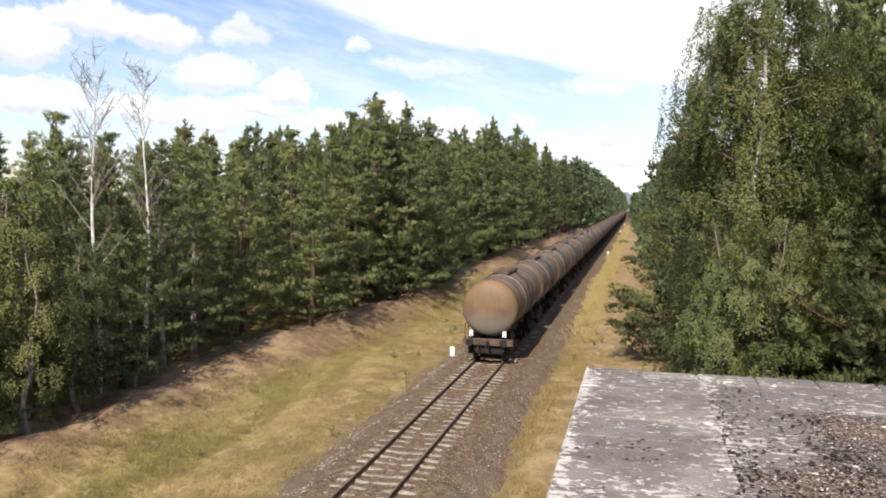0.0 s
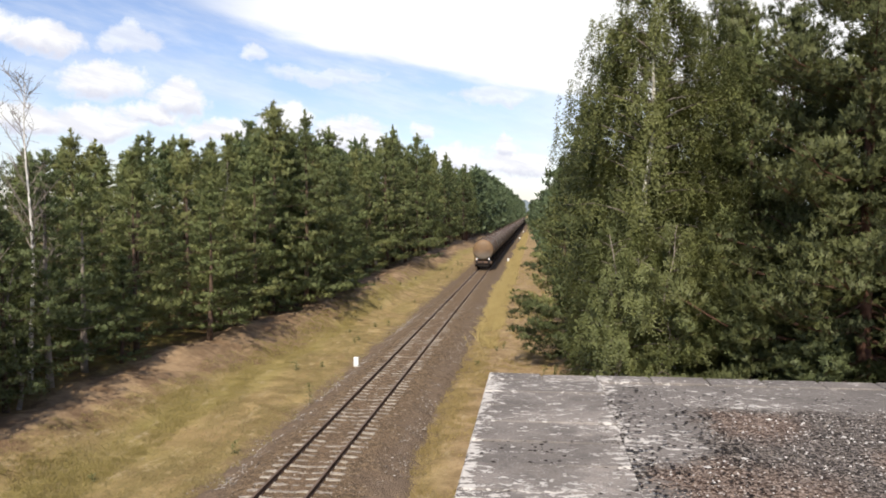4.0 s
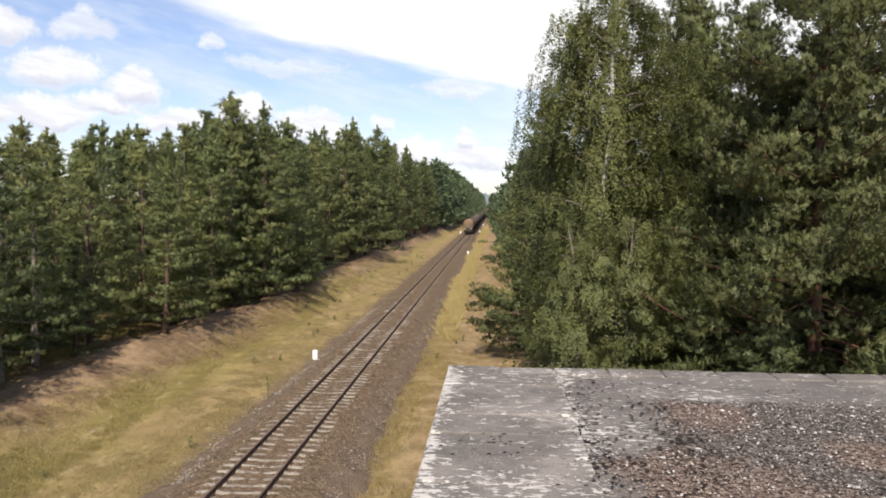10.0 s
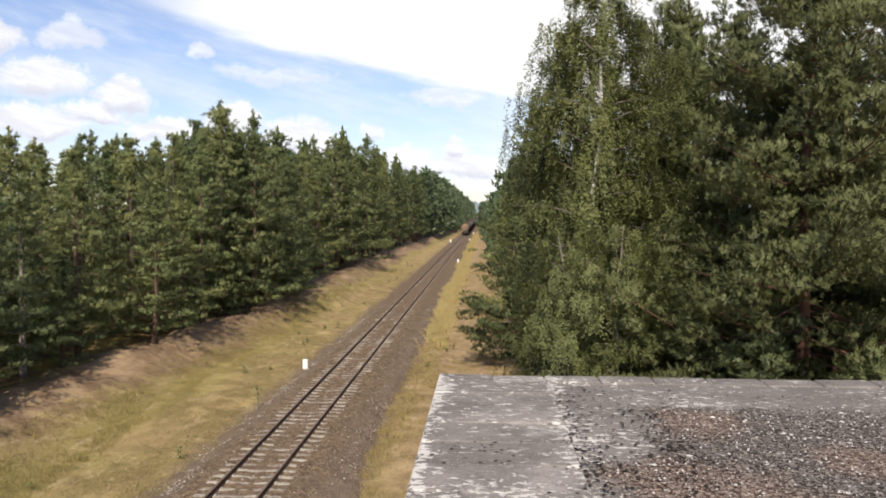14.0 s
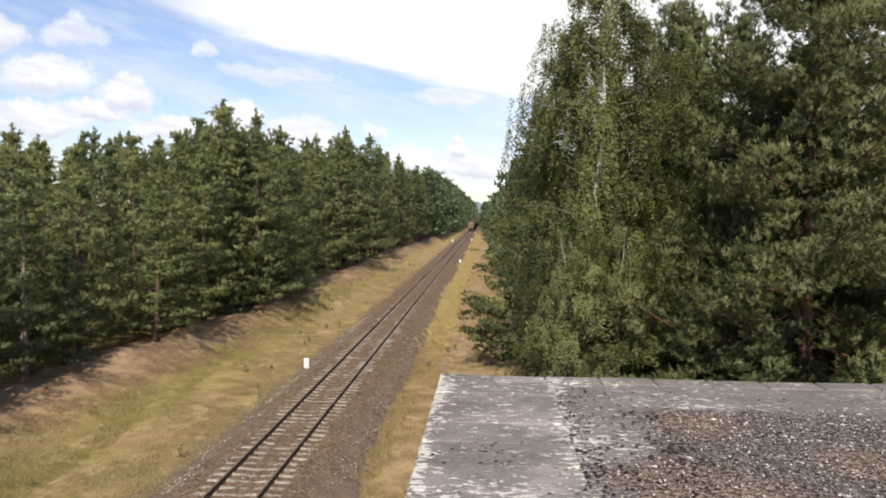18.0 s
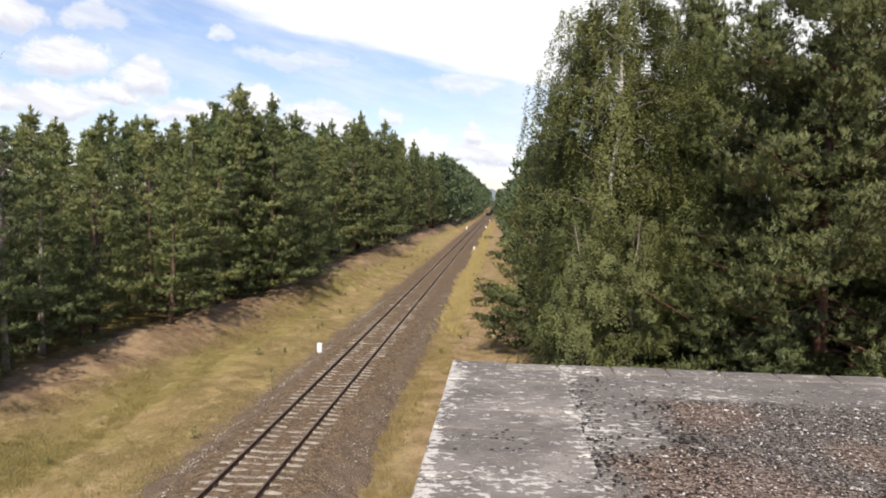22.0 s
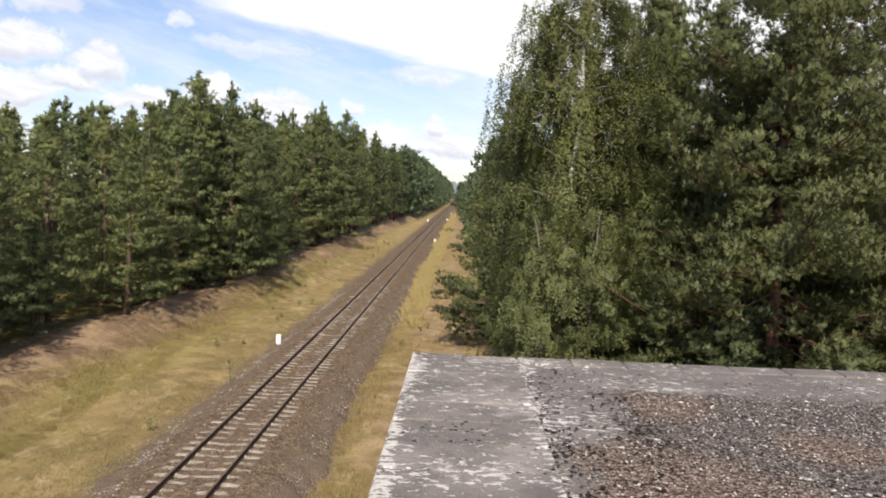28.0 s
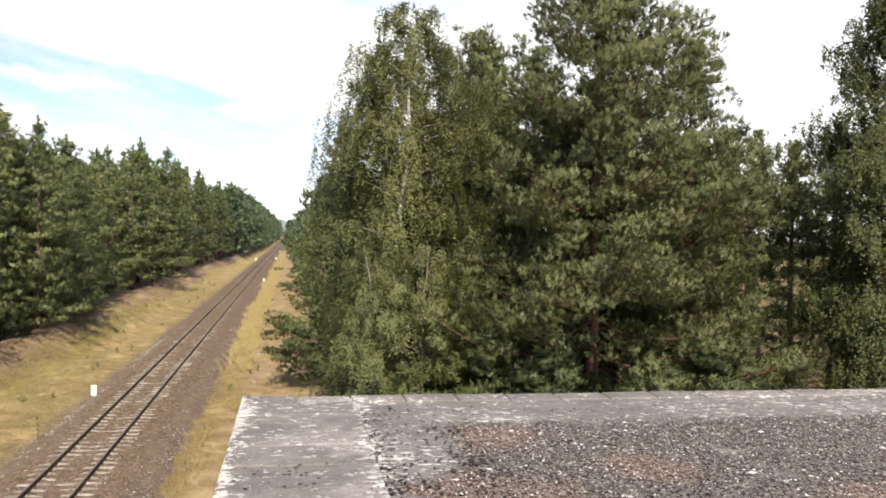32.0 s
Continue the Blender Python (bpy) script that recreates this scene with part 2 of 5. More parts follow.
def ground_material():
    m, n = material("verge_ground")
    pos = n.add("ShaderNodeTexCoord").outputs["Object"]
    x, y, z = n.add("ShaderNodeSeparateXYZ", {0: pos}).outputs
    wide, mid, fine = n.noise(pos, 0.12, 5.0), n.noise(pos, 0.7, 6.0, 0.65), n.noise(pos, 4.5, 6.0, 0.75)
    stripe = n.noise(n.scaled(pos, (0.55, 0.06, 0.3)), 1.0, 5.0, 0.6)
    grass = n.mix(n.step(mid, 0.35, 0.65), (0.195, 0.136, 0.058), (0.390, 0.282, 0.132))
    grass = n.mix(n.math("MULTIPLY", n.step(stripe, 0.45, 0.65), 0.70), grass, (0.262, 0.204, 0.078))
    right = n.math("MULTIPLY", n.step(n.math("ADD", x, n.math("MULTIPLY", mid, 2.0)), -2.6, -1.2), 0.75)
    grass = n.mix(right, grass, n.mix(n.step(n.math("ADD", n.math("MULTIPLY", fine, 0.6), n.math("MULTIPLY", mid, 0.4)), 0.38, 0.62), (0.185, 0.120, 0.066), (0.400, 0.282, 0.160)))
    band = n.step(n.math("ABSOLUTE", n.math("ADD", x, n.math("MULTIPLY_ADD", wide, 3.0, 13.2))), 1.6, 0.5)
    grass = n.mix(n.math("MULTIPLY", band, 0.55), grass, (0.250, 0.212, 0.064))
    grass = n.mix(n.math("MULTIPLY", n.step(wide, 0.5, 0.7), 0.55), grass, (0.320, 0.215, 0.112))
    grass = n.mix(n.math("MULTIPLY", n.step(fine, 0.50, 0.72), 0.50), grass, (0.150, 0.116, 0.052))
    pale = n.noise(n.scaled(pos, (1.0, 0.35, 1.0)), 2.2, 7.0, 0.72)
    grass = n.mix(n.math("MULTIPLY", n.step(pale, 0.52, 0.68), 0.70), grass, (0.430, 0.335, 0.190))
    edge = n.math("ADD", x, n.math("MULTIPLY_ADD", mid, 3.0, -1.5))
    earth = n.mix(n.step(mid, 0.35, 0.65), (0.165, 0.104, 0.060), (0.335, 0.232, 0.136))
    earth = n.mix(n.math("MULTIPLY", n.step(fine, 0.5, 0.7), 0.4), earth, (0.200, 0.125, 0.080))
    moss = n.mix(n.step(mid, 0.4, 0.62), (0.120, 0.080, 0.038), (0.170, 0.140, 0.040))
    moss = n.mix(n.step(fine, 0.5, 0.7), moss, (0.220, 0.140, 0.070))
    off = n.math("ABSOLUTE", n.math("ADD", x, 7.25))
    off = n.math("ADD", off, n.math("ADD", n.math("MULTIPLY_ADD", mid, 1.8, -0.9), n.math("MULTIPLY_ADD", fine, 0.8, -0.4)))
    grit = n.mix(fine, (0.105, 0.072, 0.046), (0.240, 0.170, 0.110))
    grass = n.mix(n.step(off, 3.9, 2.9), grass, grit)
    bulge = n.step(y, 33.0, 52.0, 0.0, 2.0)
    c = n.mix(n.step(n.math("SUBTRACT", edge, bulge), -16.4, -17.6), grass, earth)
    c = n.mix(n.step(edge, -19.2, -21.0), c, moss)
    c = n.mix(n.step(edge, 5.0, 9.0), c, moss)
    finish(n, c, 0.95, n.math("ADD", fine, mid), 0.7, 0.12, 0.0, 0.15)
    return m


def ballast_material():
    m, n = material("ballast_bed")
    pos = n.add("ShaderNodeTexCoord").outputs["Object"]
    x, y, z = n.add("ShaderNodeSeparateXYZ", {0: pos}).outputs
    cell = n.add("ShaderNodeTexVoronoi", {"Vector": pos, "Scale": 15.0})
    grey = n.add("ShaderNodeSeparateColor", {0: cell.outputs["Color"]}).outputs[0]
    mid = n.noise(pos, 0.8, 5.0)
    coarse = n.add("ShaderNodeSeparateColor", {0: n.add("ShaderNodeTexVoronoi", {"Vector": pos, "Scale": 6.5}).outputs["Color"]}).outputs[0]
    grey = n.math("POWER", n.math("MULTIPLY_ADD", grey, 0.6, n.math("MULTIPLY", coarse, 0.4)), 1.3)
    c = n.mix(grey, (0.044, 0.029, 0.017), (0.285, 0.200, 0.122))
    c = n.mix(n.math("MULTIPLY", n.step(mid, 0.42, 0.66), 0.4), c, (0.185, 0.124, 0.076))
    off = n.math("ABSOLUTE", n.math("ADD", x, 7.25))
    dust = n.noise(pos, 0.35, 6.0, 0.7)
    soil = n.mix(n.noise(pos, 5.0, 5.0, 0.7), (0.095, 0.067, 0.047), (0.226, 0.164, 0.115))
    c = n.mix(n.math("MULTIPLY", n.step(n.math("MULTIPLY_ADD", dust, 3.0, off), 2.9, 4.3), 0.85), c, soil)
    oil = n.step(off, 1.5, 0.4)
    c = n.mix(n.math("MULTIPLY", oil, 0.25), c, (0.165, 0.110, 0.074))
    finish(n, c, 0.95, cell.outputs["Distance"], 0.9, 0.05, 0.0, 0.2)
    return m


def warm_patch(n, pos):
    """Where red-brown chippings lie among the roof's gravel."""
    blot = n.math("MULTIPLY_ADD", n.noise(pos, 2.6, 6.0, 0.7), 1.6, -0.8)
    spots = 0.0
    for c, r in (((1.05, 4.45, 6.65), 0.85), ((1.55, 6.15, 6.65), 0.45), ((2.4, 5.2, 6.65), 0.35), ((3.6, 4.1, 6.65), 0.6), ((5.4, 5.6, 6.65), 0.5)):
        d = n.add("ShaderNodeVectorMath", {0: pos, 1: c}, operation="DISTANCE").outputs["Value"]
        spots = n.math("MAXIMUM", spots, n.step(n.math("ADD", n.math("DIVIDE", d, r), blot), 1.3, 0.5))
    return spots


def roof_material():
    m, n = material("old_roof_concrete")
    pos = n.add("ShaderNodeNewGeometry").outputs["Position"]
    who = n.add("ShaderNodeObjectInfo").outputs["Random"]
    x, y, z = n.add("ShaderNodeSeparateXYZ", {0: pos}).outputs
    wide, mid, fine = n.noise(pos, 1.3, 5.0, 0.6), n.noise(pos, 5.0, 6.0, 0.68), n.noise(pos, 60.0, 4.0, 0.7)
    c = n.mix(n.step(wide, 0.34, 0.68), (0.150, 0.128, 0.111), (0.325, 0.282, 0.246))
    c = n.mix(n.math("MULTIPLY", n.step(mid, 0.5, 0.62), 0.35), c, (0.085, 0.078, 0.073))
    c = n.mix(n.math("MULTIPLY", n.step(fine, 0.45, 0.7), 0.45), c, (0.300, 0.280, 0.255))
    c = n.mix(n.math("MULTIPLY", n.step(who, 0.2, 1.0), 0.55), c, (0.135, 0.120, 0.108))
    speck = n.noise(pos, 110.0, 3.0, 0.6)
    c = n.mix(n.math("MULTIPLY", n.step(speck, 0.56, 0.66), 0.6), c, (0.070, 0.060, 0.053))
    c = n.mix(n.math("MULTIPLY", n.step(speck, 0.42, 0.34), 0.45), c, (0.420, 0.380, 0.340))
    flake = n.noise(n.scaled(pos, (1.0, 1.6, 1.0)), 13.0, 9.0, 0.70)
    rim = n.step(n.math("ADD", x, n.math("MULTIPLY", mid, 0.30)), -0.06, -0.30, 0.0, 0.12)
    crack = n.step(n.math("ABSOLUTE", n.math("ADD", x, n.math("MULTIPLY_ADD", mid, -0.25, -0.49))), 0.11, 0.02, 0.0, 0.075)
    lot = n.math("ADD", flake, n.math("ADD", n.math("ADD", rim, crack), n.math("MULTIPLY_ADD", wide, 0.30, -0.15)))
    white = n.step(lot, 0.572, 0.592)
    smut = n.step(n.noise(pos, 2.1, 5.0, 0.62), 0.52, 0.60)
    c = n.mix(n.math("MULTIPLY", smut, 0.55), c, n.mix(fine, (0.070, 0.062, 0.056), (0.165, 0.145, 0.128)))
    hem = n.math("MULTIPLY", n.step(lot, 0.545, 0.562), n.math("SUBTRACT", 1.0, white))
    c = n.mix(n.math("MULTIPLY", hem, 0.45), c, (0.110, 0.095, 0.082))
    c = n.mix(n.math("MULTIPLY", white, 0.92), c, n.mix(fine, (0.450, 0.410, 0.362), (0.700, 0.655, 0.595)))
    # tar under the gravel, with a ragged edge
    ex = n.math("ADD", x, n.math("ADD", n.math("MULTIPLY_ADD", mid, 0.9, -0.45), n.math("MULTIPLY_ADD", wide, 1.0, -0.5)))
    ey = n.math("ADD", y, n.math("MULTIPLY_ADD", mid, 0.7, -0.35))
    near = n.math("ADD", ex, n.step(y, 5.5, 4.9, 0.0, 0.5))
    tar = n.math("MULTIPLY", n.step(near, 1.15, 1.35), n.step(ey, 6.7, 6.5))
    bare = n.step(n.noise(pos, 1.7, 4.0), 0.60, 0.68)
    tar = n.math("MULTIPLY", tar, n.math("SUBTRACT", 1.0, n.math("MULTIPLY", bare, 0.8)))
    red = warm_patch(n, pos)
    grit = n.add("ShaderNodeTexVoronoi", {"Vector": pos, "Scale": 58.0})
    grain = n.add("ShaderNodeSeparateColor", {0: grit.outputs["Color"]}).outputs[0]
    grain = n.math("POWER", grain, 2.2)
    dark = n.mix(n.math("MULTIPLY", red, 0.6), n.mix(grain, (0.018, 0.014, 0.012), (0.300, 0.255, 0.215)), n.mix(grain, (0.075, 0.042, 0.028), (0.400, 0.285, 0.215)))
    c = n.mix(tar, c, dark)
    finish(n, c, 0.92, n.math("ADD", n.math("MULTIPLY", fine, 0.5), n.math("ADD", mid, n.math("MULTIPLY", white, 0.7))), 0.7, 0.012, 0.0, 0.2)
    return m


def tank_material(name, ochre):
    m, n = material(name)
    pos = n.add("ShaderNodeTexCoord").outputs["Object"]
    x, y, z = n.add("ShaderNodeSeparateXYZ", {0: pos}).outputs
    who = n.add("ShaderNodeObjectInfo").outputs["Random"]
    big, run = n.noise(pos, 0.8, 5.0), n.noise(n.scaled(pos, (6.0, 6.0, 0.5)), 1.0, 5.0, 0.65)
    c = n.mix(n.step(big, 0.35, 0.66), (0.088, 0.056, 0.038), (0.185, 0.114, 0.068))
    c = n.mix(n.math("MULTIPLY", n.step(who, 0.1, 0.6), 0.42), c, (0.086, 0.066, 0.056))
    end = n.step(y, -4.7, -5.1)
    c = n.mix(n.math("MULTIPLY", end, n.math("MULTIPLY", n.step(n.math("ADD", z, big), 2.6, 3.6), ochre)), c, (0.262, 0.158, 0.070))
    c = n.mix(n.math("MULTIPLY", n.step(run, 0.48, 0.70), 0.32), c, (0.075, 0.055, 0.045))
    low = n.math("MULTIPLY", n.step(z, 2.9, 1.7), end)
    c = n.mix(n.math("MULTIPLY", low, 0.7), c, (0.240, 0.215, 0.175))
    finish(n, c, 0.6, run, 0.15, 0.01, 0.0, 0.4)
    return m


GROUND, BALLAST, ROOF, TANK = ground_material(), ballast_material(), roof_material(), tank_material("grimy_tank_paint", 0.08)


# ---- mesh helpers ----
class Geo:
    """Gathers vertices and faces of one mesh."""

    def __init__(self):
        self.v, self.f = [], []

    def face_set(self, vs, fs):
        k = len(self.v)
        self.v += [tuple(p) for p in vs]
        self.f += [tuple(i + k for i in f) for f in fs]
        return self

    def box(self, c, s, m=None, bevel=0.0):
        x, y, z = (a / 2 for a in s)
        if bevel:
            b = bevel
            ring = [(-x + b, -y), (x - b, -y), (x, -y + b), (x, y - b), (x - b, y), (-x + b, y), (-x, y - b), (-x, -y + b)]
            vs = [(p[0], p[1], -z) for p in ring] + [(p[0], p[1], z - b) for p in ring]
            kx, ky = (x - b) / x, (y - b) / y
            vs += [(p[0] * kx, p[1] * ky, z) for p in ring]
            fs = [tuple(range(7, -1, -1)), tuple(range(16, 24))]
            fs += [(r * 8 + i, r * 8 + (i + 1) % 8, (r + 1) * 8 + (i + 1) % 8, (r + 1) * 8 + i) for r in (0, 1) for i in range(8)]
        else:
            vs = [(i, j, k) for k in (-z, z) for j in (-y, y) for i in (-x, x)]
            fs = [(0, 2, 3, 1), (4, 5, 7, 6), (0, 1, 5, 4), (2, 6, 7, 3), (0, 4, 6, 2), (1, 3, 7, 5)]
        m = Matrix.Translation(c) @ (m or Matrix())
        return self.face_set([m @ Vector(p) for p in vs], fs)

    def tube(self, pts, radii, n=6, caps=True):
        """A tapered tube along pts."""
        pts = [Vector(p) for p in pts]
        vs, fs = [], []
        for i, p in enumerate(pts):
            d = (pts[min(i + 1, len(pts) - 1)] - pts[max(i - 1, 0)]).normalized()
            a = d.orthogonal().normalized() if abs(d.z) < 0.95 else Vector((1, 0, 0)).cross(d).normalized()
            b = d.cross(a)
            vs += [p + (a * math.cos(2 * math.pi * j / n) + b * math.sin(2 * math.pi * j / n)) * radii[i] for j in range(n)]
        for i in range(len(pts) - 1):
            fs += [(i * n + j, i * n + (j + 1) % n, (i + 1) * n + (j + 1) % n, (i + 1) * n + j) for j in range(n)]
        if caps:
            fs += [tuple(range(n - 1, -1, -1)), tuple(range((len(pts) - 1) * n, len(pts) * n))]
        return self.face_set(vs, fs)

    def lathe(self, profile, axis, origin, n=24):
        """profile: (along, radius) pairs turned round the axis x, y or z."""
        vs, fs = [], []
        for s, r in profile:
            for j in range(n):
                u, v = r * math.cos(2 * math.pi * j / n), r * math.sin(2 * math.pi * j / n)
                p = {"x": (s, u, v), "y": (v, s, u), "z": (u, v, s)}[axis]
                vs.append(Vector(p) + Vector(origin))
        for i in range(len(profile) - 1):
            fs += [(i * n + j, i * n + (j + 1) % n, (i + 1) * n + (j + 1) % n, (i + 1) * n + j) for j in range(n)]
        fs += [tuple(range(n - 1, -1, -1)), tuple(range((len(profile) - 1) * n, len(profile) * n))]
        return self.face_set(vs, fs)

    def mesh(self, name, mat, smooth=False):
        me = bpy.data.meshes.new(name)
        me.from_pydata([tuple(p) for p in self.v], [], self.f)
        me.materials.append(mat)
        if smooth:
            me.polygons.foreach_set("use_smooth", [True] * len(me.polygons))
        me.update()
        return me


def soup(name, tri, mat, corners=3, normals=None):
    """A mesh of loose triangles or quads from an array of their corners, (n, corners, 3)."""
    me = bpy.data.meshes.new(name)
    n = len(tri)
    me.vertices.add(n * corners)
    me.vertices.foreach_set("co", np.ascontiguousarray(tri, dtype=np.float32).ravel())
    me.loops.add(n * corners)
    me.loops.foreach_set("vertex_index", np.arange(n * corners, dtype=np.int32))
    me.polygons.add(n)
    me.polygons.foreach_set("loop_start", np.arange(0, n * corners, corners, dtype=np.int32))
    me.materials.append(mat)
    me.update(calc_edges=True)
    if normals is not None:
        me.polygons.foreach_set("use_smooth", np.ones(n, bool))
        me.normals_split_custom_set_from_vertices(np.repeat(normals, corners, 0))
    return me


def part(name, geo, mat, parent, label="", smooth=False):
    me = geo if isinstance(geo, bpy.types.Mesh) else geo.mesh(name, mat, smooth)
    ob = new(name, me)
    ob.parent = parent
    return tagged(ob, label)


def thing(name, label, category, at=None, group="", kind=""):
    ob = new(name)
    ob.matrix_basis = at or Matrix()
    return tagged(ob, label, category, group, kind)


# ---- lie of the land ----
TRACK_X = -7.25


def smooth(a, b, v):
    k = np.clip((v - a) / (b - a), 0, 1)
    return k * k * (3 - 2 * k)


def wave(x, y, s, k=0.0):
    return np.sin(x * s * 1.3 + 2.1 * np.sin(y * s * 0.7 + k) + k) * np.sin(y * s + 1.7 * np.sin(x * s * 0.9 + 2 * k))


def crest(y):
    """x of the top of the earth bank on the forest side."""
    return -17.2 - 1.1 * np.sin((y - 20) * 0.075) + 1.2 * np.exp(-((y - 78) / 9.0) ** 2) + 1.0 * np.exp(-((y - 130) / 12.0) ** 2)


def land(x, y):
    """Height of the ground over the rail heads' level."""
    c = crest(y)
    z = -0.62 + 0.12 * wave(x, y, 0.35) + 0.04 * wave(x, y, 1.3, 1.0) + 0.02 * wave(x, y, 3.1, 2.0)
    bank = smooth(c + 3.4, c, x)
    z = z + bank * (1.05 + 0.16 * wave(x, y, 0.5, 3.0) + 0.10 * wave(x, y, 1.9, 1.0) + 0.05 * wave(x, y, 4.3, 2.0))
    ridge = np.exp(-((x - c + 0.5) / 1.0) ** 2)
    z = z + ridge * (0.25 + 0.55 * np.exp(-((y - 76) / 7.0) ** 2) + 0.5 * np.exp(-((y - 128) / 8.0) ** 2)) * (0.8 + 0.3 * wave(x, y, 0.9, 1.5))
    z = z + smooth(0.0, 5.0, x) * 0.25
    bed = smooth(4.6, 2.3, np.abs(x - TRACK_X) + 0.45 * wave(x, y, 0.8, 2.0) + 0.35 * wave(x, y, 2.3, 1.0))
    return z * (1 - bed) + bed * -0.80


def axis(stops):
    """Breaks for a grid: (from, to, step) runs."""
    out = []
    for a, b, s in stops:
        out += list(np.arange(a, b, s))
    return np.array(out + [stops[-1][1]])


def sheet(name, xs, ys, fn, mat):
    X, Y = np.meshgrid(xs, ys)
    Z = fn(X, Y)
    nx, ny = len(xs), len(ys)
    idx = np.arange(nx * ny).reshape(ny, nx)
    q = np.stack([idx[:-1, :-1], idx[:-1, 1:], idx[1:, 1:], idx[1:, :-1]], -1).reshape(-1, 4)
    me = bpy.data.meshes.new(name)
    me.from_pydata(np.stack([X, Y, Z], -1).reshape(-1, 3).tolist(), [], q.tolist())
    me.polygons.foreach_set("use_smooth", [True] * len(me.polygons))
    me.materials.append(mat)
    return new(name, me)


gx = axis([(-3000, -400, 400), (-400, -60, 30), (-60, -24, 3), (-24, 6, 0.3), (6, 40, 2), (40, 400, 40), (400, 3001, 400)])
gy = axis([(-600, 0, 60), (0, 14, 4), (14, 90, 0.5), (90, 180, 1.5), (180, 400, 6), (400, 1200, 40), (1200, 4401, 400)])
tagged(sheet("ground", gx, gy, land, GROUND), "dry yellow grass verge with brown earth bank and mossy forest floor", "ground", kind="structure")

bed_profile = [(-3.3, -0.90), (-2.5, -0.56), (-1.7, -0.26), (-1.3, -0.19), (-0.75, -0.185), (0, -0.19), (0.75, -0.185), (1.3, -0.19), (1.7, -0.26), (2.7, -0.56), (3.4, -0.90)]
bx, bz = np.array([p[0] for p in bed_profile]), np.array([p[1] for p in bed_profile])
bed = sheet("ballast_bed", TRACK_X + axis([(-3.3, 3.4, 0.1)]), axis([(-80, 16, 4), (16, 60, 0.12), (60, 110, 0.5), (110, 1400, 10)]),
            lambda X, Y: np.interp(X - TRACK_X, bx, bz) + 0.006 + 0.020 * wave(X, Y, 4.7) + 0.013 * wave(X, Y, 13.0, 2.0) + (0.008 + 0.05 * smooth(1.6, 2.6, np.abs(X - TRACK_X))) * wave(X, Y, 2.2, 1.0) + 0.13 * smooth(1.9, 3.0, np.abs(X - TRACK_X)) * wave(X, Y, 0.9, 3.0), BALLAST)
tagged(bed, "grey brown crushed stone ballast bed under the track", "ballast", kind="structure")

# ---- railway track ----
track = thing("railway_track", "single railway track of rusty rails on pale concrete sleepers", "railway track", pose(TRACK_X, 0, 0))
RAIL = [(-.036, 0), (.036, 0), (.036, -.03), (.009, -.045), (.009, -.13), (.065, -.15), (.065, -.16), (-.065, -.16), (-.065, -.15), (-.009, -.13), (-.009, -.045), (-.036, -.03)]
for side in (-1, 1):
    g = Geo()
    n = len(RAIL)
    g.face_set([(side * 0.7535 + x, y, z) for y in (-80, 1400) for x, z in RAIL], [(i, (i + 1) % n, n + (i + 1) % n, n + i) for i in range(1, n)] + [tuple(range(n))])
    rail = part("rail", g, RUST, track, "rust brown steel rail")
    part("rail_head", Geo().face_set([(side * 0.7535 + x, y, 0.0) for y in (-80, 1400) for x in (-.034, .034)], [(0, 1, 3, 2)]), RAILHEAD, rail, "dull worn running surface")


def sleeper_mesh(k):
    rng = np.random.RandomState(k)
    g = Geo()
    xs = [-1.3, -0.95, -0.5, -0.2, 0.2, 0.5, 0.95, 1.3]
    tops = [-0.168, -0.150, -0.152, -0.178, -0.178, -0.152, -0.150, -0.168]
    half = [0.080, 0.088, 0.080, 0.068, 0.068, 0.080, 0.088, 0.080]
    vs, fs = [], []
    for x, z, h in zip(xs, tops, half):
        z += rng.uniform(-0.01, 0.008)
        vs += [(x, -h - 0.03, -0.33), (x, -h, z), (x, h, z), (x, h + 0.03, -0.33)]
    for i in range(len(xs) - 1):
        fs += [(i * 4 + j, i * 4 + j + 1, i * 4 + j + 5, i * 4 + j + 4) for j in range(3)]
    fs += [(0, 3, 2, 1), (28, 29, 30, 31)]
    g.face_set(vs, fs)
    for s in (-1, 1):
        for o in (-0.11, 0.11):
            g.box((s * 0.7535 + o, 0, -0.145), (0.07, 0.12, 0.045))
    return g.mesh("sleeper", CONCRETE)


sleepers = [sleeper_mesh(k) for k in range(5)]
rng = np.random.RandomState(3)
y = -21.0
far_rows = []
while y < 1200:
    if y < 135:
        ob = new("sleeper", sleepers[rng.randint(5)])
        ob.parent = track
        ob.matrix_basis = pose(rng.uniform(-.02, .02), y, rng.uniform(-.02, .008) - 0.034 * min(1, max(0, (y - 34) / 50)), 0, 0, rng.uniform(-.8, .8))
    else:
        far_rows.append(y)
    y += 0.6
X = np.array([[-1.3, -.12, -.183], [1.3, -.12, -.183], [1.3, .12, -.183], [-1.3, .12, -.183]])
tagged(part("sleeper_rest", soup("sleeper_rest", X[None] + np.array([[0, v, 0] for v in far_rows])[:, None, :], STONE, 4), STONE, track), kind="stuff")

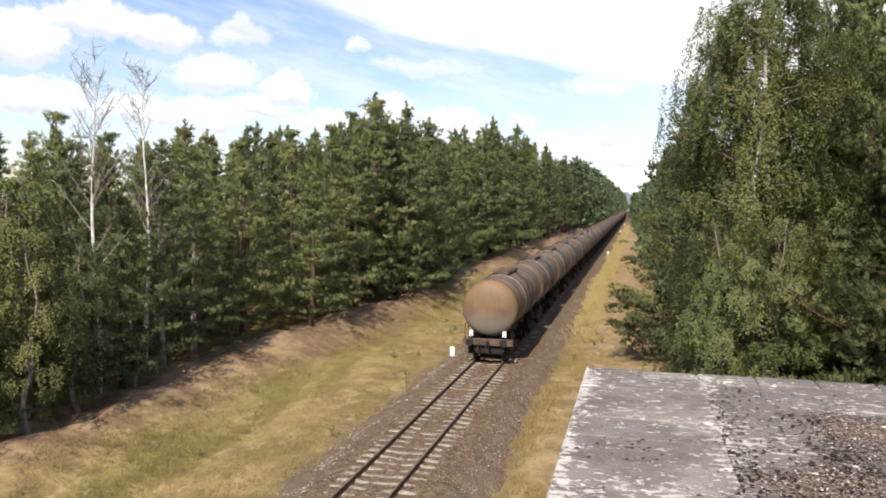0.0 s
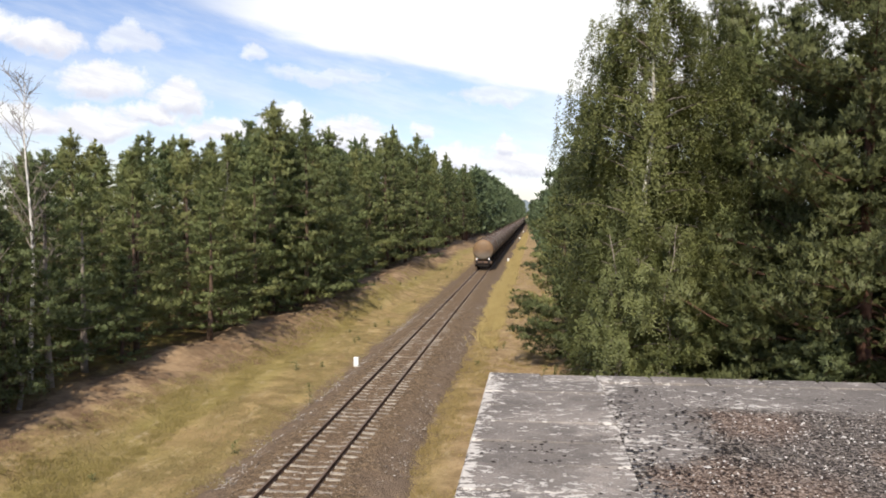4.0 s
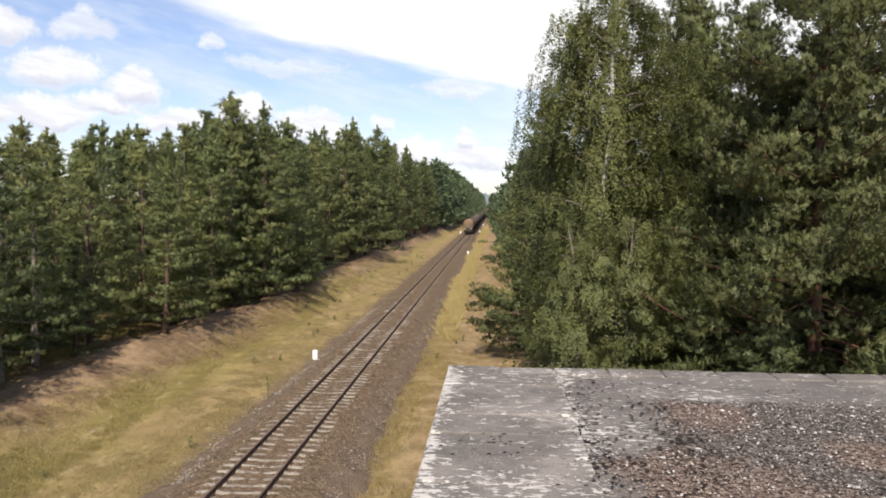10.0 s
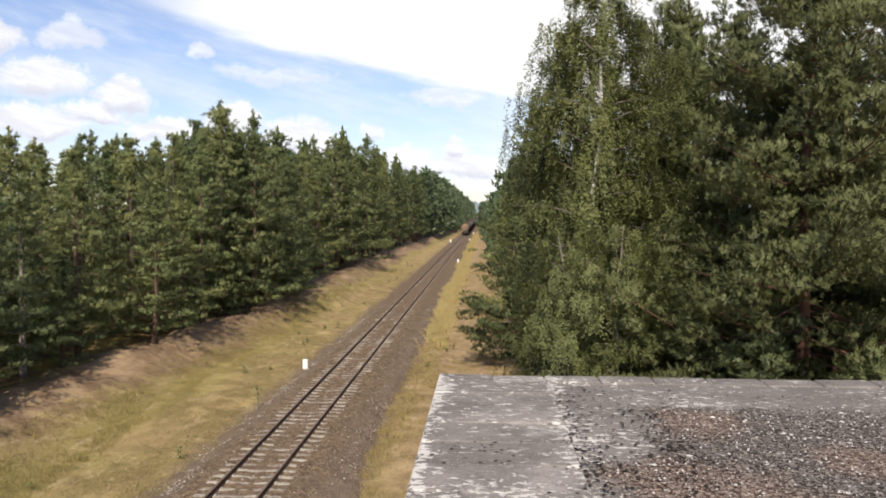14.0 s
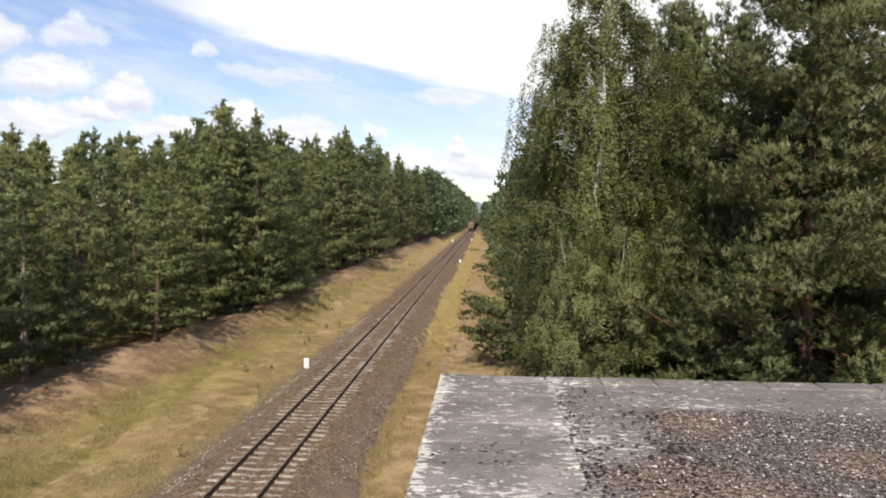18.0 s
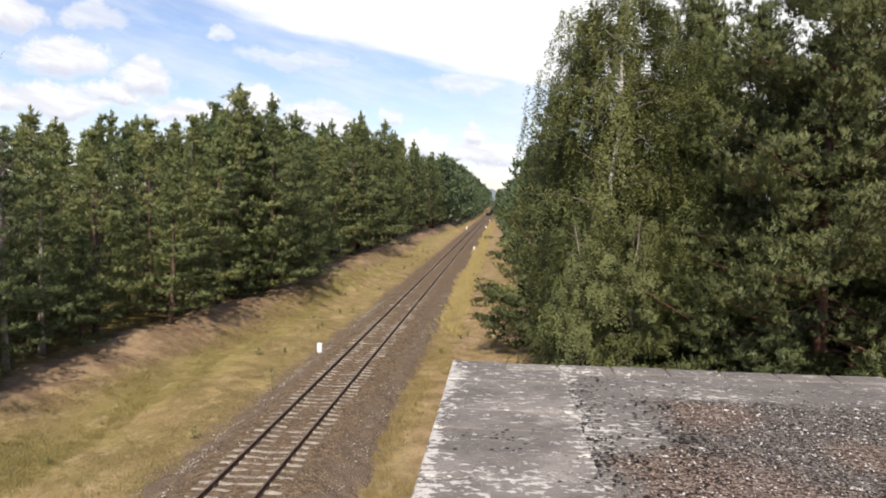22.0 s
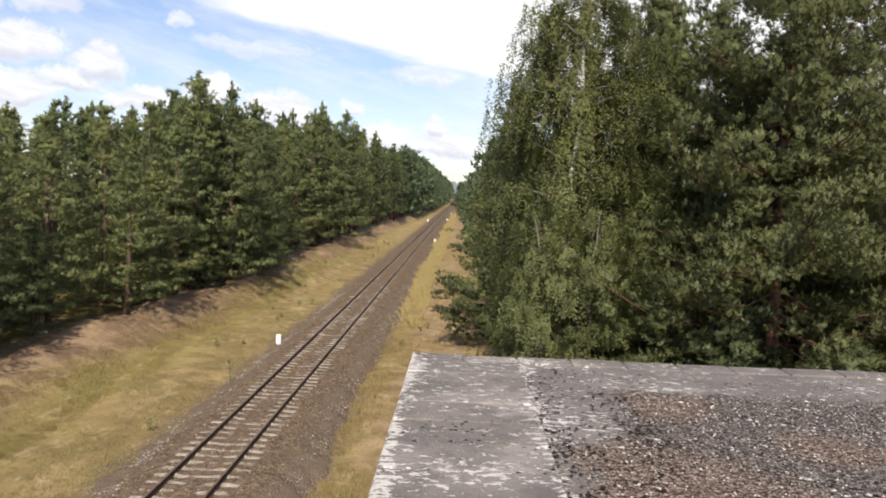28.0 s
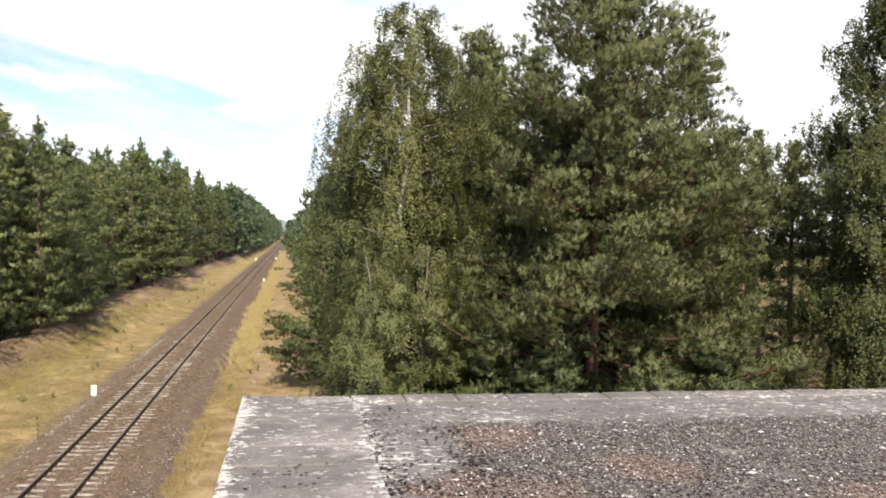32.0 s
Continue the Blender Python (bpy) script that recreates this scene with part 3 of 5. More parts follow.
# ---- building under the camera: flat roof ----
ROOF_Z = EYE[2] - 1.55
RX0, RX1, RY0, RY1 = -0.43, 9.5, -4.0, 7.76     # roof outline
house = thing("flat_roofed_building", "old grey railway building with weathered flat concrete roof", "building")
g = Geo().box(((RX0 + RX1) / 2 + 0.1, (RY0 + RY1) / 2 - 0.1, ROOF_Z / 2 - 0.6), (RX1 - RX0 - 0.5, RY1 - RY0 - 0.5, ROOF_Z + 0.9))
part("wall", g, PLASTER, house, "plain grey plastered walls")
roof = part("roof", Geo().box(((RX0 + RX1) / 2 + 0.004, (RY0 + RY1) / 2 - 0.004, ROOF_Z - 0.09), (RX1 - RX0, RY1 - RY0, 0.16)), ROOF, house, "weathered grey concrete roof with pale flakes")
rng = np.random.RandomState(8)


def slab_mesh(w, d):
    g = Geo().box((0, 0, -0.02), (w - 0.016, d - 0.016, 0.10), bevel=0.010)
    return g.mesh("edge_slab", ROOF)


far_slab, side_slab = slab_mesh(0.5, 0.30), slab_mesh(1.04, 0.5)
k = 0
while RX0 + 0.5 * k < RX1:
    ob = new("edge_slab", far_slab)
    ob.parent = roof
    ob.matrix_basis = pose(RX0 + 0.25 + 0.5 * k, RY1 - 0.15, ROOF_Z - 0.022 + rng.uniform(-.006, .006), rng.uniform(-.5, .5), rng.uniform(-.5, .5), rng.uniform(-.5, .5))
    k += 1
for k in range(22):
    ob = new("edge_slab", side_slab)
    ob.parent = roof
    ob.matrix_basis = pose(RX0 + 0.52, RY1 - 0.55 - 0.5 * k, ROOF_Z - 0.022 + rng.uniform(-.006, .006), rng.uniform(-.5, .5), rng.uniform(-.5, .5), rng.uniform(-.4, .4))


def in_patch(x, y):
    """Inside the gravelled tar patch."""
    e = 0.10 * np.sin(7 * y + 1) + 0.07 * np.sin(17 * y) + 0.05 * np.sin(31 * y + x)
    t = 0.07 * np.sin(5 * x) + 0.05 * np.sin(13 * x + 1)
    left = 1.28 + e
    left = np.where(y < 5.3, np.maximum(0.66 + e * 0.5, 1.25 - (5.3 - y) * 2.2), left)
    return (x > left) & (y < 6.55 + t)



def pebbles(name, mat, pts, lo, hi, seed, flat=0.6, faces=8):
    """Loose stones: squashed eight-sided lumps at pts."""
    r = np.random.RandomState(seed)
    n = len(pts)
    base = np.array([[1, 0, 0], [0, 1, 0], [-1, 0, 0], [0, -1, 0], [0, 0, 1], [0, 0, -.5]], float)
    f = np.array([[0, 1, 4], [1, 2, 4], [2, 3, 4], [3, 0, 4], [1, 0, 5], [2, 1, 5], [3, 2, 5], [0, 3, 5]])[:faces]
    s = r.uniform(lo, hi, (n, 1, 1)) * r.uniform(0.6, 1.25, (n, 1, 3)) * np.array([1, 1, flat])
    v = base[None] * s * (1 + r.uniform(-.25, .25, (n, 6, 3)))
    a = r.uniform(0, 6.28, n)
    ca, sa = np.cos(a)[:, None], np.sin(a)[:, None]
    x, y = v[..., 0] * ca - v[..., 1] * sa, v[..., 0] * sa + v[..., 1] * ca
    v = np.stack([x, y, v[..., 2]], -1) + np.asarray(pts)[:, None, :]
    me = bpy.data.meshes.new(name)
    me.from_pydata(v.reshape(-1, 3).tolist(), [], (f[None] + 6 * np.arange(n)[:, None, None]).reshape(-1, 3).tolist())
    me.materials.append(mat)
    return me


def speckled(name, a, b, c, warm=None):
    m, n = material(name)
    i = n.add("ShaderNodeNewGeometry").outputs["Random Per Island"]
    col = n.mix(n.step(i, 0.0, 0.7), a, b)
    if warm:
        col = n.mix(n.math("MULTIPLY", warm_patch(n, n.add("ShaderNodeNewGeometry").outputs["Position"]), 0.6), col, n.mix(i, *warm))
    col = n.mix(n.step(i, 0.86, 0.97), col, c)
    finish(n, col, 0.9, n.noise(n.add("ShaderNodeTexCoord").outputs["Object"], 60.0), 0.4, 0.005)
    return m


GRAVEL = speckled("roof_gravel", (0.034, 0.028, 0.025), (0.160, 0.136, 0.121), (0.460, 0.430, 0.395), ((0.075, 0.046, 0.034), (0.300, 0.222, 0.172)))
STONES = speckled("loose_ballast", (0.065, 0.047, 0.033), (0.190, 0.145, 0.106), (0.350, 0.300, 0.245))
FLAKE = simple("pale_concrete_chip", (0.420, 0.390, 0.350), (0.660, 0.620, 0.570), 9.0, 0.9)
p = np.stack([rng.uniform(0.6, 8.5, 46000), rng.uniform(3.0, 6.7, 46000)], -1)
p = p[in_patch(p[:, 0] + rng.normal(0, 0.07, len(p)), p[:, 1] + rng.normal(0, 0.06, len(p)))]
p = np.concatenate([p, np.full((len(p), 1), ROOF_Z + 0.001)], 1)
tagged(part("gravel", pebbles("gravel", GRAVEL, p, 0.005, 0.0125, 1, 0.8, 4), GRAVEL, roof, "loose dark and pale roof gravel"), kind="stuff")
chip = np.stack([rng.uniform(1.0, 8.0, 90), rng.uniform(3.4, 6.6, 90), np.full(90, ROOF_Z + 0.004)], -1)
chip = chip[in_patch(chip[:, 0], chip[:, 1])]
tagged(part("pale_chip", pebbles("pale_chip", FLAKE, chip, 0.012, 0.036, 3, 0.3), FLAKE, roof, "pale flat concrete chips on the gravel"), kind="stuff")
q = np.stack([rng.normal(0.62, 0.07, 700), rng.uniform(3.0, 6.75, 700)], -1)
q[:, 0] += 0.05 * np.sin(q[:, 1] * 4) + 0.03 * np.sin(q[:, 1] * 11)
q = q[rng.uniform(0, 1, len(q)) < 0.35 + 0.65 * (np.abs(q[:, 1] - 5.3) < 0.5)]
extra = np.stack([rng.uniform(0.7, 1.35, 130), rng.uniform(4.0, 6.6, 130)], -1)
rim = np.stack([1.25 + rng.normal(0, 0.09, 200), rng.uniform(4.6, 6.6, 200)], -1)
bits = np.stack([rng.uniform(-0.35, 1.3, 700), rng.uniform(3.4, 7.6, 700)], -1)
extra = np.concatenate([extra, rim, bits, np.stack([rng.uniform(0.9, 7.5, 160), 6.95 + rng.normal(0, 0.14, 160)], -1)])
q = np.concatenate([q, extra])
q = np.concatenate([q, np.full((len(q), 1), ROOF_Z + 0.004)], 1)
tagged(part("moss_litter", pebbles("moss_litter", DEBRIS, q, 0.004, 0.020, 2, 0.28), DEBRIS, roof, "black moss and debris along a crack"), kind="stuff")

# ---- marker posts beside the track ----
def marker_post(x, y, h=0.56, w=0.29):
    t = thing("marker_post", "white painted concrete marker post beside the track", "post", pose(x, y, float(land(np.array(x), np.array(y))), 0, 0, 4), "marker posts along the track")
    part("post", Geo().box((0, 0, h / 2 - 0.1), (w, 0.16, h + 0.2), bevel=0.03), WHITE, t)
    return t


for x, y, h, w in ((-10.2, 46.0, 0.56, 0.29), (-4.6, 143.0, 0.85, 0.30), (-10.3, 248.0, 0.85, 0.34), (-4.7, 257.0, 0.85, 0.34), (-4.7, 343.0, 0.9, 0.38)):
    marker_post(x, y, h, w)


# ---- the train: tank wagons ----
WAGON = 12.2


def build_wagon():
    w = thing("tank_wagon", "grimy brown railway tank wagon with long cylindrical tank", "tank wagon", group="tank wagons of the train")
    R, L, ZC = 1.47, 10.9, 2.72
    prof = [(-L / 2 - .02, .02)] + [(-L / 2 + 0.55 * (1 - math.cos(a)), R * math.sin(a) ** 0.8) for a in (0.25, 0.5, 0.75, 1.0, 1.25, 1.45)] + [(-L / 2 + .62, R)]
    prof = prof + [(-s, r) for s, r in reversed(prof)]
    tank = part("tank", Geo().lathe(prof, "y", (0, 0, ZC), 40), TANK, w, "cylindrical tank with domed ends and dirt runs", True)
    for yy in (-4.8, -3.2, -1.2, 1.2, 3.2, 4.8):
        part("weld_band", Geo().lathe([(yy - .04, R + .003), (yy - .03, R + .015), (yy + .03, R + .015), (yy + .04, R + .003)], "y", (0, 0, ZC), 40), STEEL, tank)
    part("pale_stripe", Geo().lathe([(-1.95, R + .004), (-1.94, R + .008), (-1.80, R + .008), (-1.79, R + .004)], "y", (0, 0, ZC), 40), STRIPE, tank, "pale grey hoop stripe")
    part("manhole_dome", Geo().lathe([(ZC + R - .1, .36), (ZC + R + .10, .36), (ZC + R + .14, .30), (ZC + R + .17, .1)], "z", (0, 0, 0), 16), BEAM, tank, "brown manhole dome with lid")
    for sx in (-.42, .42):
        part("walkway_beam", Geo().box((sx, 0, ZC + R - 0.01), (0.05, 3.4, 0.12)), STEEL, w)
        part("walkway_rail", Geo().tube([(sx, -1.7, ZC + R), (sx, -1.7, ZC + R + .16), (sx, 1.7, ZC + R + .16), (sx, 1.7, ZC + R)], [.02] * 4, 5), BROWN, w)
    for yy in np.arange(-1.6, 1.7, 0.4):
        if abs(yy) > 0.45:
            part("walkway_board", Geo().box((0, float(yy), ZC + R + 0.07), (0.86, 0.26, 0.03)), BEAM, w)
    for sx in (-1, 1):
        g = Geo()
        for yy in (-.16, .16):
            g.tube([(sx * .5, yy, ZC + R + .05), (sx * 1.25, yy, ZC + 1.0), (sx * 1.52, yy, ZC), (sx * 1.52, yy, 1.0)], [.02] * 4, 5)
        for k in range(9):
            z = 1.15 + 0.27 * k
            xx = sx * (1.52 if z < ZC else math.sqrt(max(0.2, 1.54 ** 2 - (z - ZC) ** 2)))
            g.tube([(xx, -.16, z), (xx, .16, z)], [.012, .012], 4)
        part("ladder", g, STEEL, w)
    frame_g = Geo()
    for sx in (-.55, .55):
        frame_g.box((sx, 0, 1.02), (0.12, WAGON - 1.5, 0.26))
    for yy in (-4.2, -1.5, 1.5, 4.2):
        frame_g.box((0, yy, 1.02), (2.3, 0.14, 0.2))
    for yy in (-4.2, 4.2):
        frame_g.box((0, yy, 1.25), (2.2, 0.5, 0.32))
    part("underframe", frame_g, STEEL, w, "black grimy steel underframe")
    for s in (-1, 1):
        e = s * (WAGON / 2 - 0.72)
        beam = part("buffer_beam", Geo().box((0, e, 1.02), (2.6, 0.16, 0.34), bevel=0.02), BEAM, w, "dark brown buffer beam")
        part("end_saddle", Geo().box((0, e - s * .75, 1.36), (1.7, 0.30, 0.30), bevel=.03), STEEL, w, "black steel saddle under the tank end")
        part("brake_hose", Geo().tube([(-.45, e + s * .1, .95), (-.5, e + s * .3, .6), (-.35, e + s * .34, .45), (-.2, e + s * .3, .6)], [.03] * 4, 6), STEEL, beam)
        part("brake_rigging", Geo().box((0, e - s * .25, .62), (1.5, .3, .4), bevel=.05), STEEL, beam)
        for sx in (-.875, .875):
            part("buffer", Geo().lathe([(e, .11), (e + s * .3, .11), (e + s * .3, .07), (e + s * .52, .07), (e + s * .53, .19), (e + s * .57, .20)], "y", (sx, 0, 1.06), 14), STEEL, beam)
        part("coupling_hook", Geo().box((0, e + s * .25, 1.0), (0.12, 0.4, 0.18)).box((0, e + s * .22, 0.72), (0.2, 0.1, 0.5)), STEEL, beam)
        for sx in (-1.2, 1.2):
            part("hand_rail", Geo().tube([(sx, e, 1.1), (sx, e, 1.95), (sx, e - s * .8, 1.95), (sx, e - s * .8, 1.1)], [.022] * 4, 5), STEEL, w)
            part("foot_step", Geo().tube([(sx, e + s * .05, 1.1), (sx, e + s * .05, 0.45), (sx * .82, e + s * .05, 0.45), (sx * .82, e + s * .05, 1.1)], [.018] * 4, 5), STEEL, w)
        b = s * 3.9
        g = Geo()
        for sx in (-1.02, 1.02):
            g.box((sx, b, 0.62), (0.14, 2.5, 0.24)).box((sx, b, 0.42), (0.16, 0.6, 0.3))
            for yy in (-.9, .9):
                g.box((sx, b + yy, 0.46), (0.22, 0.34, 0.34), bevel=.03)
        g.box((0, b, 0.66), (2.0, 0.4, 0.25))
        bogie = part("bogie", g, STEEL, w, "black two-axle bogie frame")
        for yy in (-.9, .9):
            g = Geo().tube([(-1.0, b + yy, .46), (1.0, b + yy, .46)], [.08, .08], 8)
            for sx in (-1, 1):
                g.lathe([(sx * .685, .49), (sx * .715, .46), (sx * .82, .45), (sx * .82, .2)], "x", (0, b + yy, .46), 20)
            part("wheelset", g, STEEL, bogie)
    return w


STRIPE = simple("pale_stripe_paint", (0.360, 0.330, 0.290), (0.560, 0.530, 0.480), 3.0, 0.6, 0.1, 0.003)
first = build_wagon()
wagons = [first] + [copy_thing(first, Matrix()) for _ in range(36)]
last_tank = next(o for o in first.children if o.name.startswith("tank"))
last_tank.data = last_tank.data.copy()
last_tank.data.materials[0] = tank_material("ochre_stained_tank_paint", 0.52)
# tail boards on the last wagon
end_y = -(WAGON / 2 - 0.72) - 0.14
for sx in (-0.86, 0.86):
    board = part("tail_board", Geo().box((sx, end_y, 1.47), (0.19, 0.03, 0.30)), WHITE, first, "white and red reflecting tail board")
    part("red_mark", Geo().face_set([(sx - .06, end_y - .018, 1.36), (sx + .06, end_y - .018, 1.36), (sx, end_y - .018, 1.46)], [(0, 1, 2)]), RED, board)
    part("board_stem", Geo().box((sx, end_y + .01, 1.22), (0.04, 0.03, 0.3)), STEEL, board)
part("chalk_mark", Geo().box((0.05, -5.44, 2.62), (0.36, 0.02, 0.06), pose(0, 0, 0, 0, 4, 0)), STRIPE, first, "small pale plate on the tank end")

# ---- trees ----
def blades(rng, base, way, length, width, face):
    """Needle or leaf triangles: base points, growth directions, and the way they face."""
    n = len(base)
    side = unit(np.cross(way, face + rng.normal(size=(n, 3)) * 0.35))
    w = (width * rng.uniform(0.7, 1.3, (n, 1)))
    return np.stack([base - side * w, base + side * w, base + way * (length * rng.uniform(0.6, 1.2, (n, 1)))], 1)


def unit(v):
    return v / (np.linalg.norm(v, axis=-1, keepdims=True) + 1e-6)


def pine(seed, height, base, radius, whorls, arms, pad, count, length, width, bark, needles, tip=0.6, low=0.8, tufts=20, stubs=6, gap=0.0, cave=False, puffy=0.40):
    """Meshes of a Scots pine: trunk with whorled limbs, crown of needle tufts gathered in flat pads along the limbs."""
    rng = np.random.RandomState(seed)
    g = Geo()
    r0 = height * 0.0125 + 0.02
    bend = rng.uniform(-0.3, 0.3, 2)

    def axis_at(h):
        u = h / height
        return np.array([bend[0] * math.sin(u * 3), bend[1] * math.sin(u * 2.3), h])
    hs = np.linspace(-0.4, height * 0.985, 9)
    g.tube([axis_at(h) for h in hs], [max(0.02, r0 * (1 - 0.9 * max(h, 0) / height)) * (1.25 if h < 0.3 else 1) for h in hs], 8)
    tris, norms = [], []
    up = np.array([0, 0, 1.0])

    def fill(centre, rc, out, k):
        """One pad: shoots on the upper side of a flattened lump."""
        n = k * count
        d = unit(rng.normal(size=(k, 3)) + up * 0.45)
        pts = centre + d * rc * np.array([1, 1, puffy]) * rng.uniform(0.3, 1.0, (k, 1)) ** 0.5
        w = np.repeat(unit(d * 0.55 + up * 0.65 + out * 0.35), count, 0)
        b = np.repeat(pts, count, 0) + w * rng.uniform(-0.3, 0.6, (n, 1)) * length + rng.normal(size=(n, 3)) * length * 0.16
        v = unit(w * 0.75 + rng.normal(size=(n, 3)) * 0.52)
        nm = unit(np.repeat(d * np.array([1, 1, 1.4]), count, 0) * 0.75 + out * 0.62 + up * 0.12 + rng.normal(size=(n, 3)) * 0.16)
        tris.append(blades(rng, b, v, length, width, nm))
        norms.append(nm)

    lobe = rng.uniform(0, 6.28, 3)
    for q in range(whorls):
        uw = ((q + rng.uniform(0.1, 0.9)) / whorls) ** 0.95
        for k in range(arms + (rng.uniform() < 0.4) - (rng.uniform() < 0.4)):
            u = min(0.99, max(0, uw + rng.normal(0, 0.010)))
            h = base + (height - base) * u * 0.985
            a = k * 6.283 / arms + q * 1.1 + rng.uniform(-0.55, 0.55)
            prof = (low + (1 - low) * min(1, u / 0.2)) * (1 - max(0, (u - 0.12) / 0.88)) ** tip
            ln = max(0.3, radius * prof * rng.uniform(0.55, 1.12) * (1 + 0.16 * math.sin(2 * a + 5 * u + lobe[0]) + 0.13 * math.sin(9 * u + 3 * a + lobe[1])))
            if rng.uniform() < gap or (cave and h < 6.0 and math.sin(a + 0.35) < -0.86):
                continue
            rise = math.tan(radians(-5 + 46 * u ** 1.5 + rng.uniform(-11, 11)))
            out = np.array([math.cos(a), math.sin(a), 0])
            side = np.array([-math.sin(a), math.cos(a), 0])
            p0 = axis_at(h)

            def along(t, p0=p0, out=out, rise=rise, ln=ln):
                return p0 + out * ln * t + up * ln * (rise * t - 0.10 * math.sin(t * 3.14) + 0.12 * t ** 3)
            lr = 0.010 + 0.010 * ln
            g.tube([along(t) for t in (0, .35, .7, .95)], [lr, lr * .7, lr * .4, lr * .12], 4 if tufts > 20 else 3, False)
            m = max(2, int(round(pad * (0.3 + 0.7 * ln / radius) * rng.uniform(.8, 1.2))))
            for c in range(m):
                t = 1.0 - 0.86 * (c / m) ** 1.05 + rng.uniform(-.06, .04)
                lat = rng.uniform(-1, 1) * 0.42 * ln * math.sin(min(1, t) * 2.7)
                rc = (0.10 + 0.035 * radius + 0.07 * ln) * rng.uniform(.7, 1.35)
                p = along(t) + side * lat + up * rng.normal(0, 0.06)
                if c % 2 == 0 and tufts > 20:
                    g.tube([along(max(.05, t - .25)), p], [lr * .35, lr * .1], 3, False)
                fill(p, rc, unit(out + side * 0.5 * np.sign(lat)), max(3, int(tufts * (rc / (0.10 + 0.105 * radius)) ** 1.5)))
    for c in range(22 if tufts > 5 else 0):
        u = 1.0 - 0.014 * c
        wide = radius * (1 - max(0, (u * height - base) / (height - base) - 0.12) / 0.88) ** tip
        for k in range(1 if c < 4 else 3):
            a = rng.uniform(0, 6.28)
            out = np.array([math.cos(a), math.sin(a), 0])
            fill(axis_at(height * u) + out * wide * rng.uniform(0.0, 0.55), 0.06 + 0.13 * wide, unit(out * 0.6 + up), max(3, tufts // 3))
    for k in range(stubs):
        h = base * rng.uniform(0.35, 1.0) + 0.6
        a = rng.uniform(0, 6.28)
        p = axis_at(h)
        ln = rng.uniform(0.4, 1.5)
        g.tube([p, p + np.array([math.cos(a) * ln, math.sin(a) * ln, rng.uniform(-.3, .1) * ln])], [.025, .008], 3, False)
    return g.mesh("trunk", bark, True), soup("crown", np.concatenate(tris), needles, 3, np.concatenate(norms))


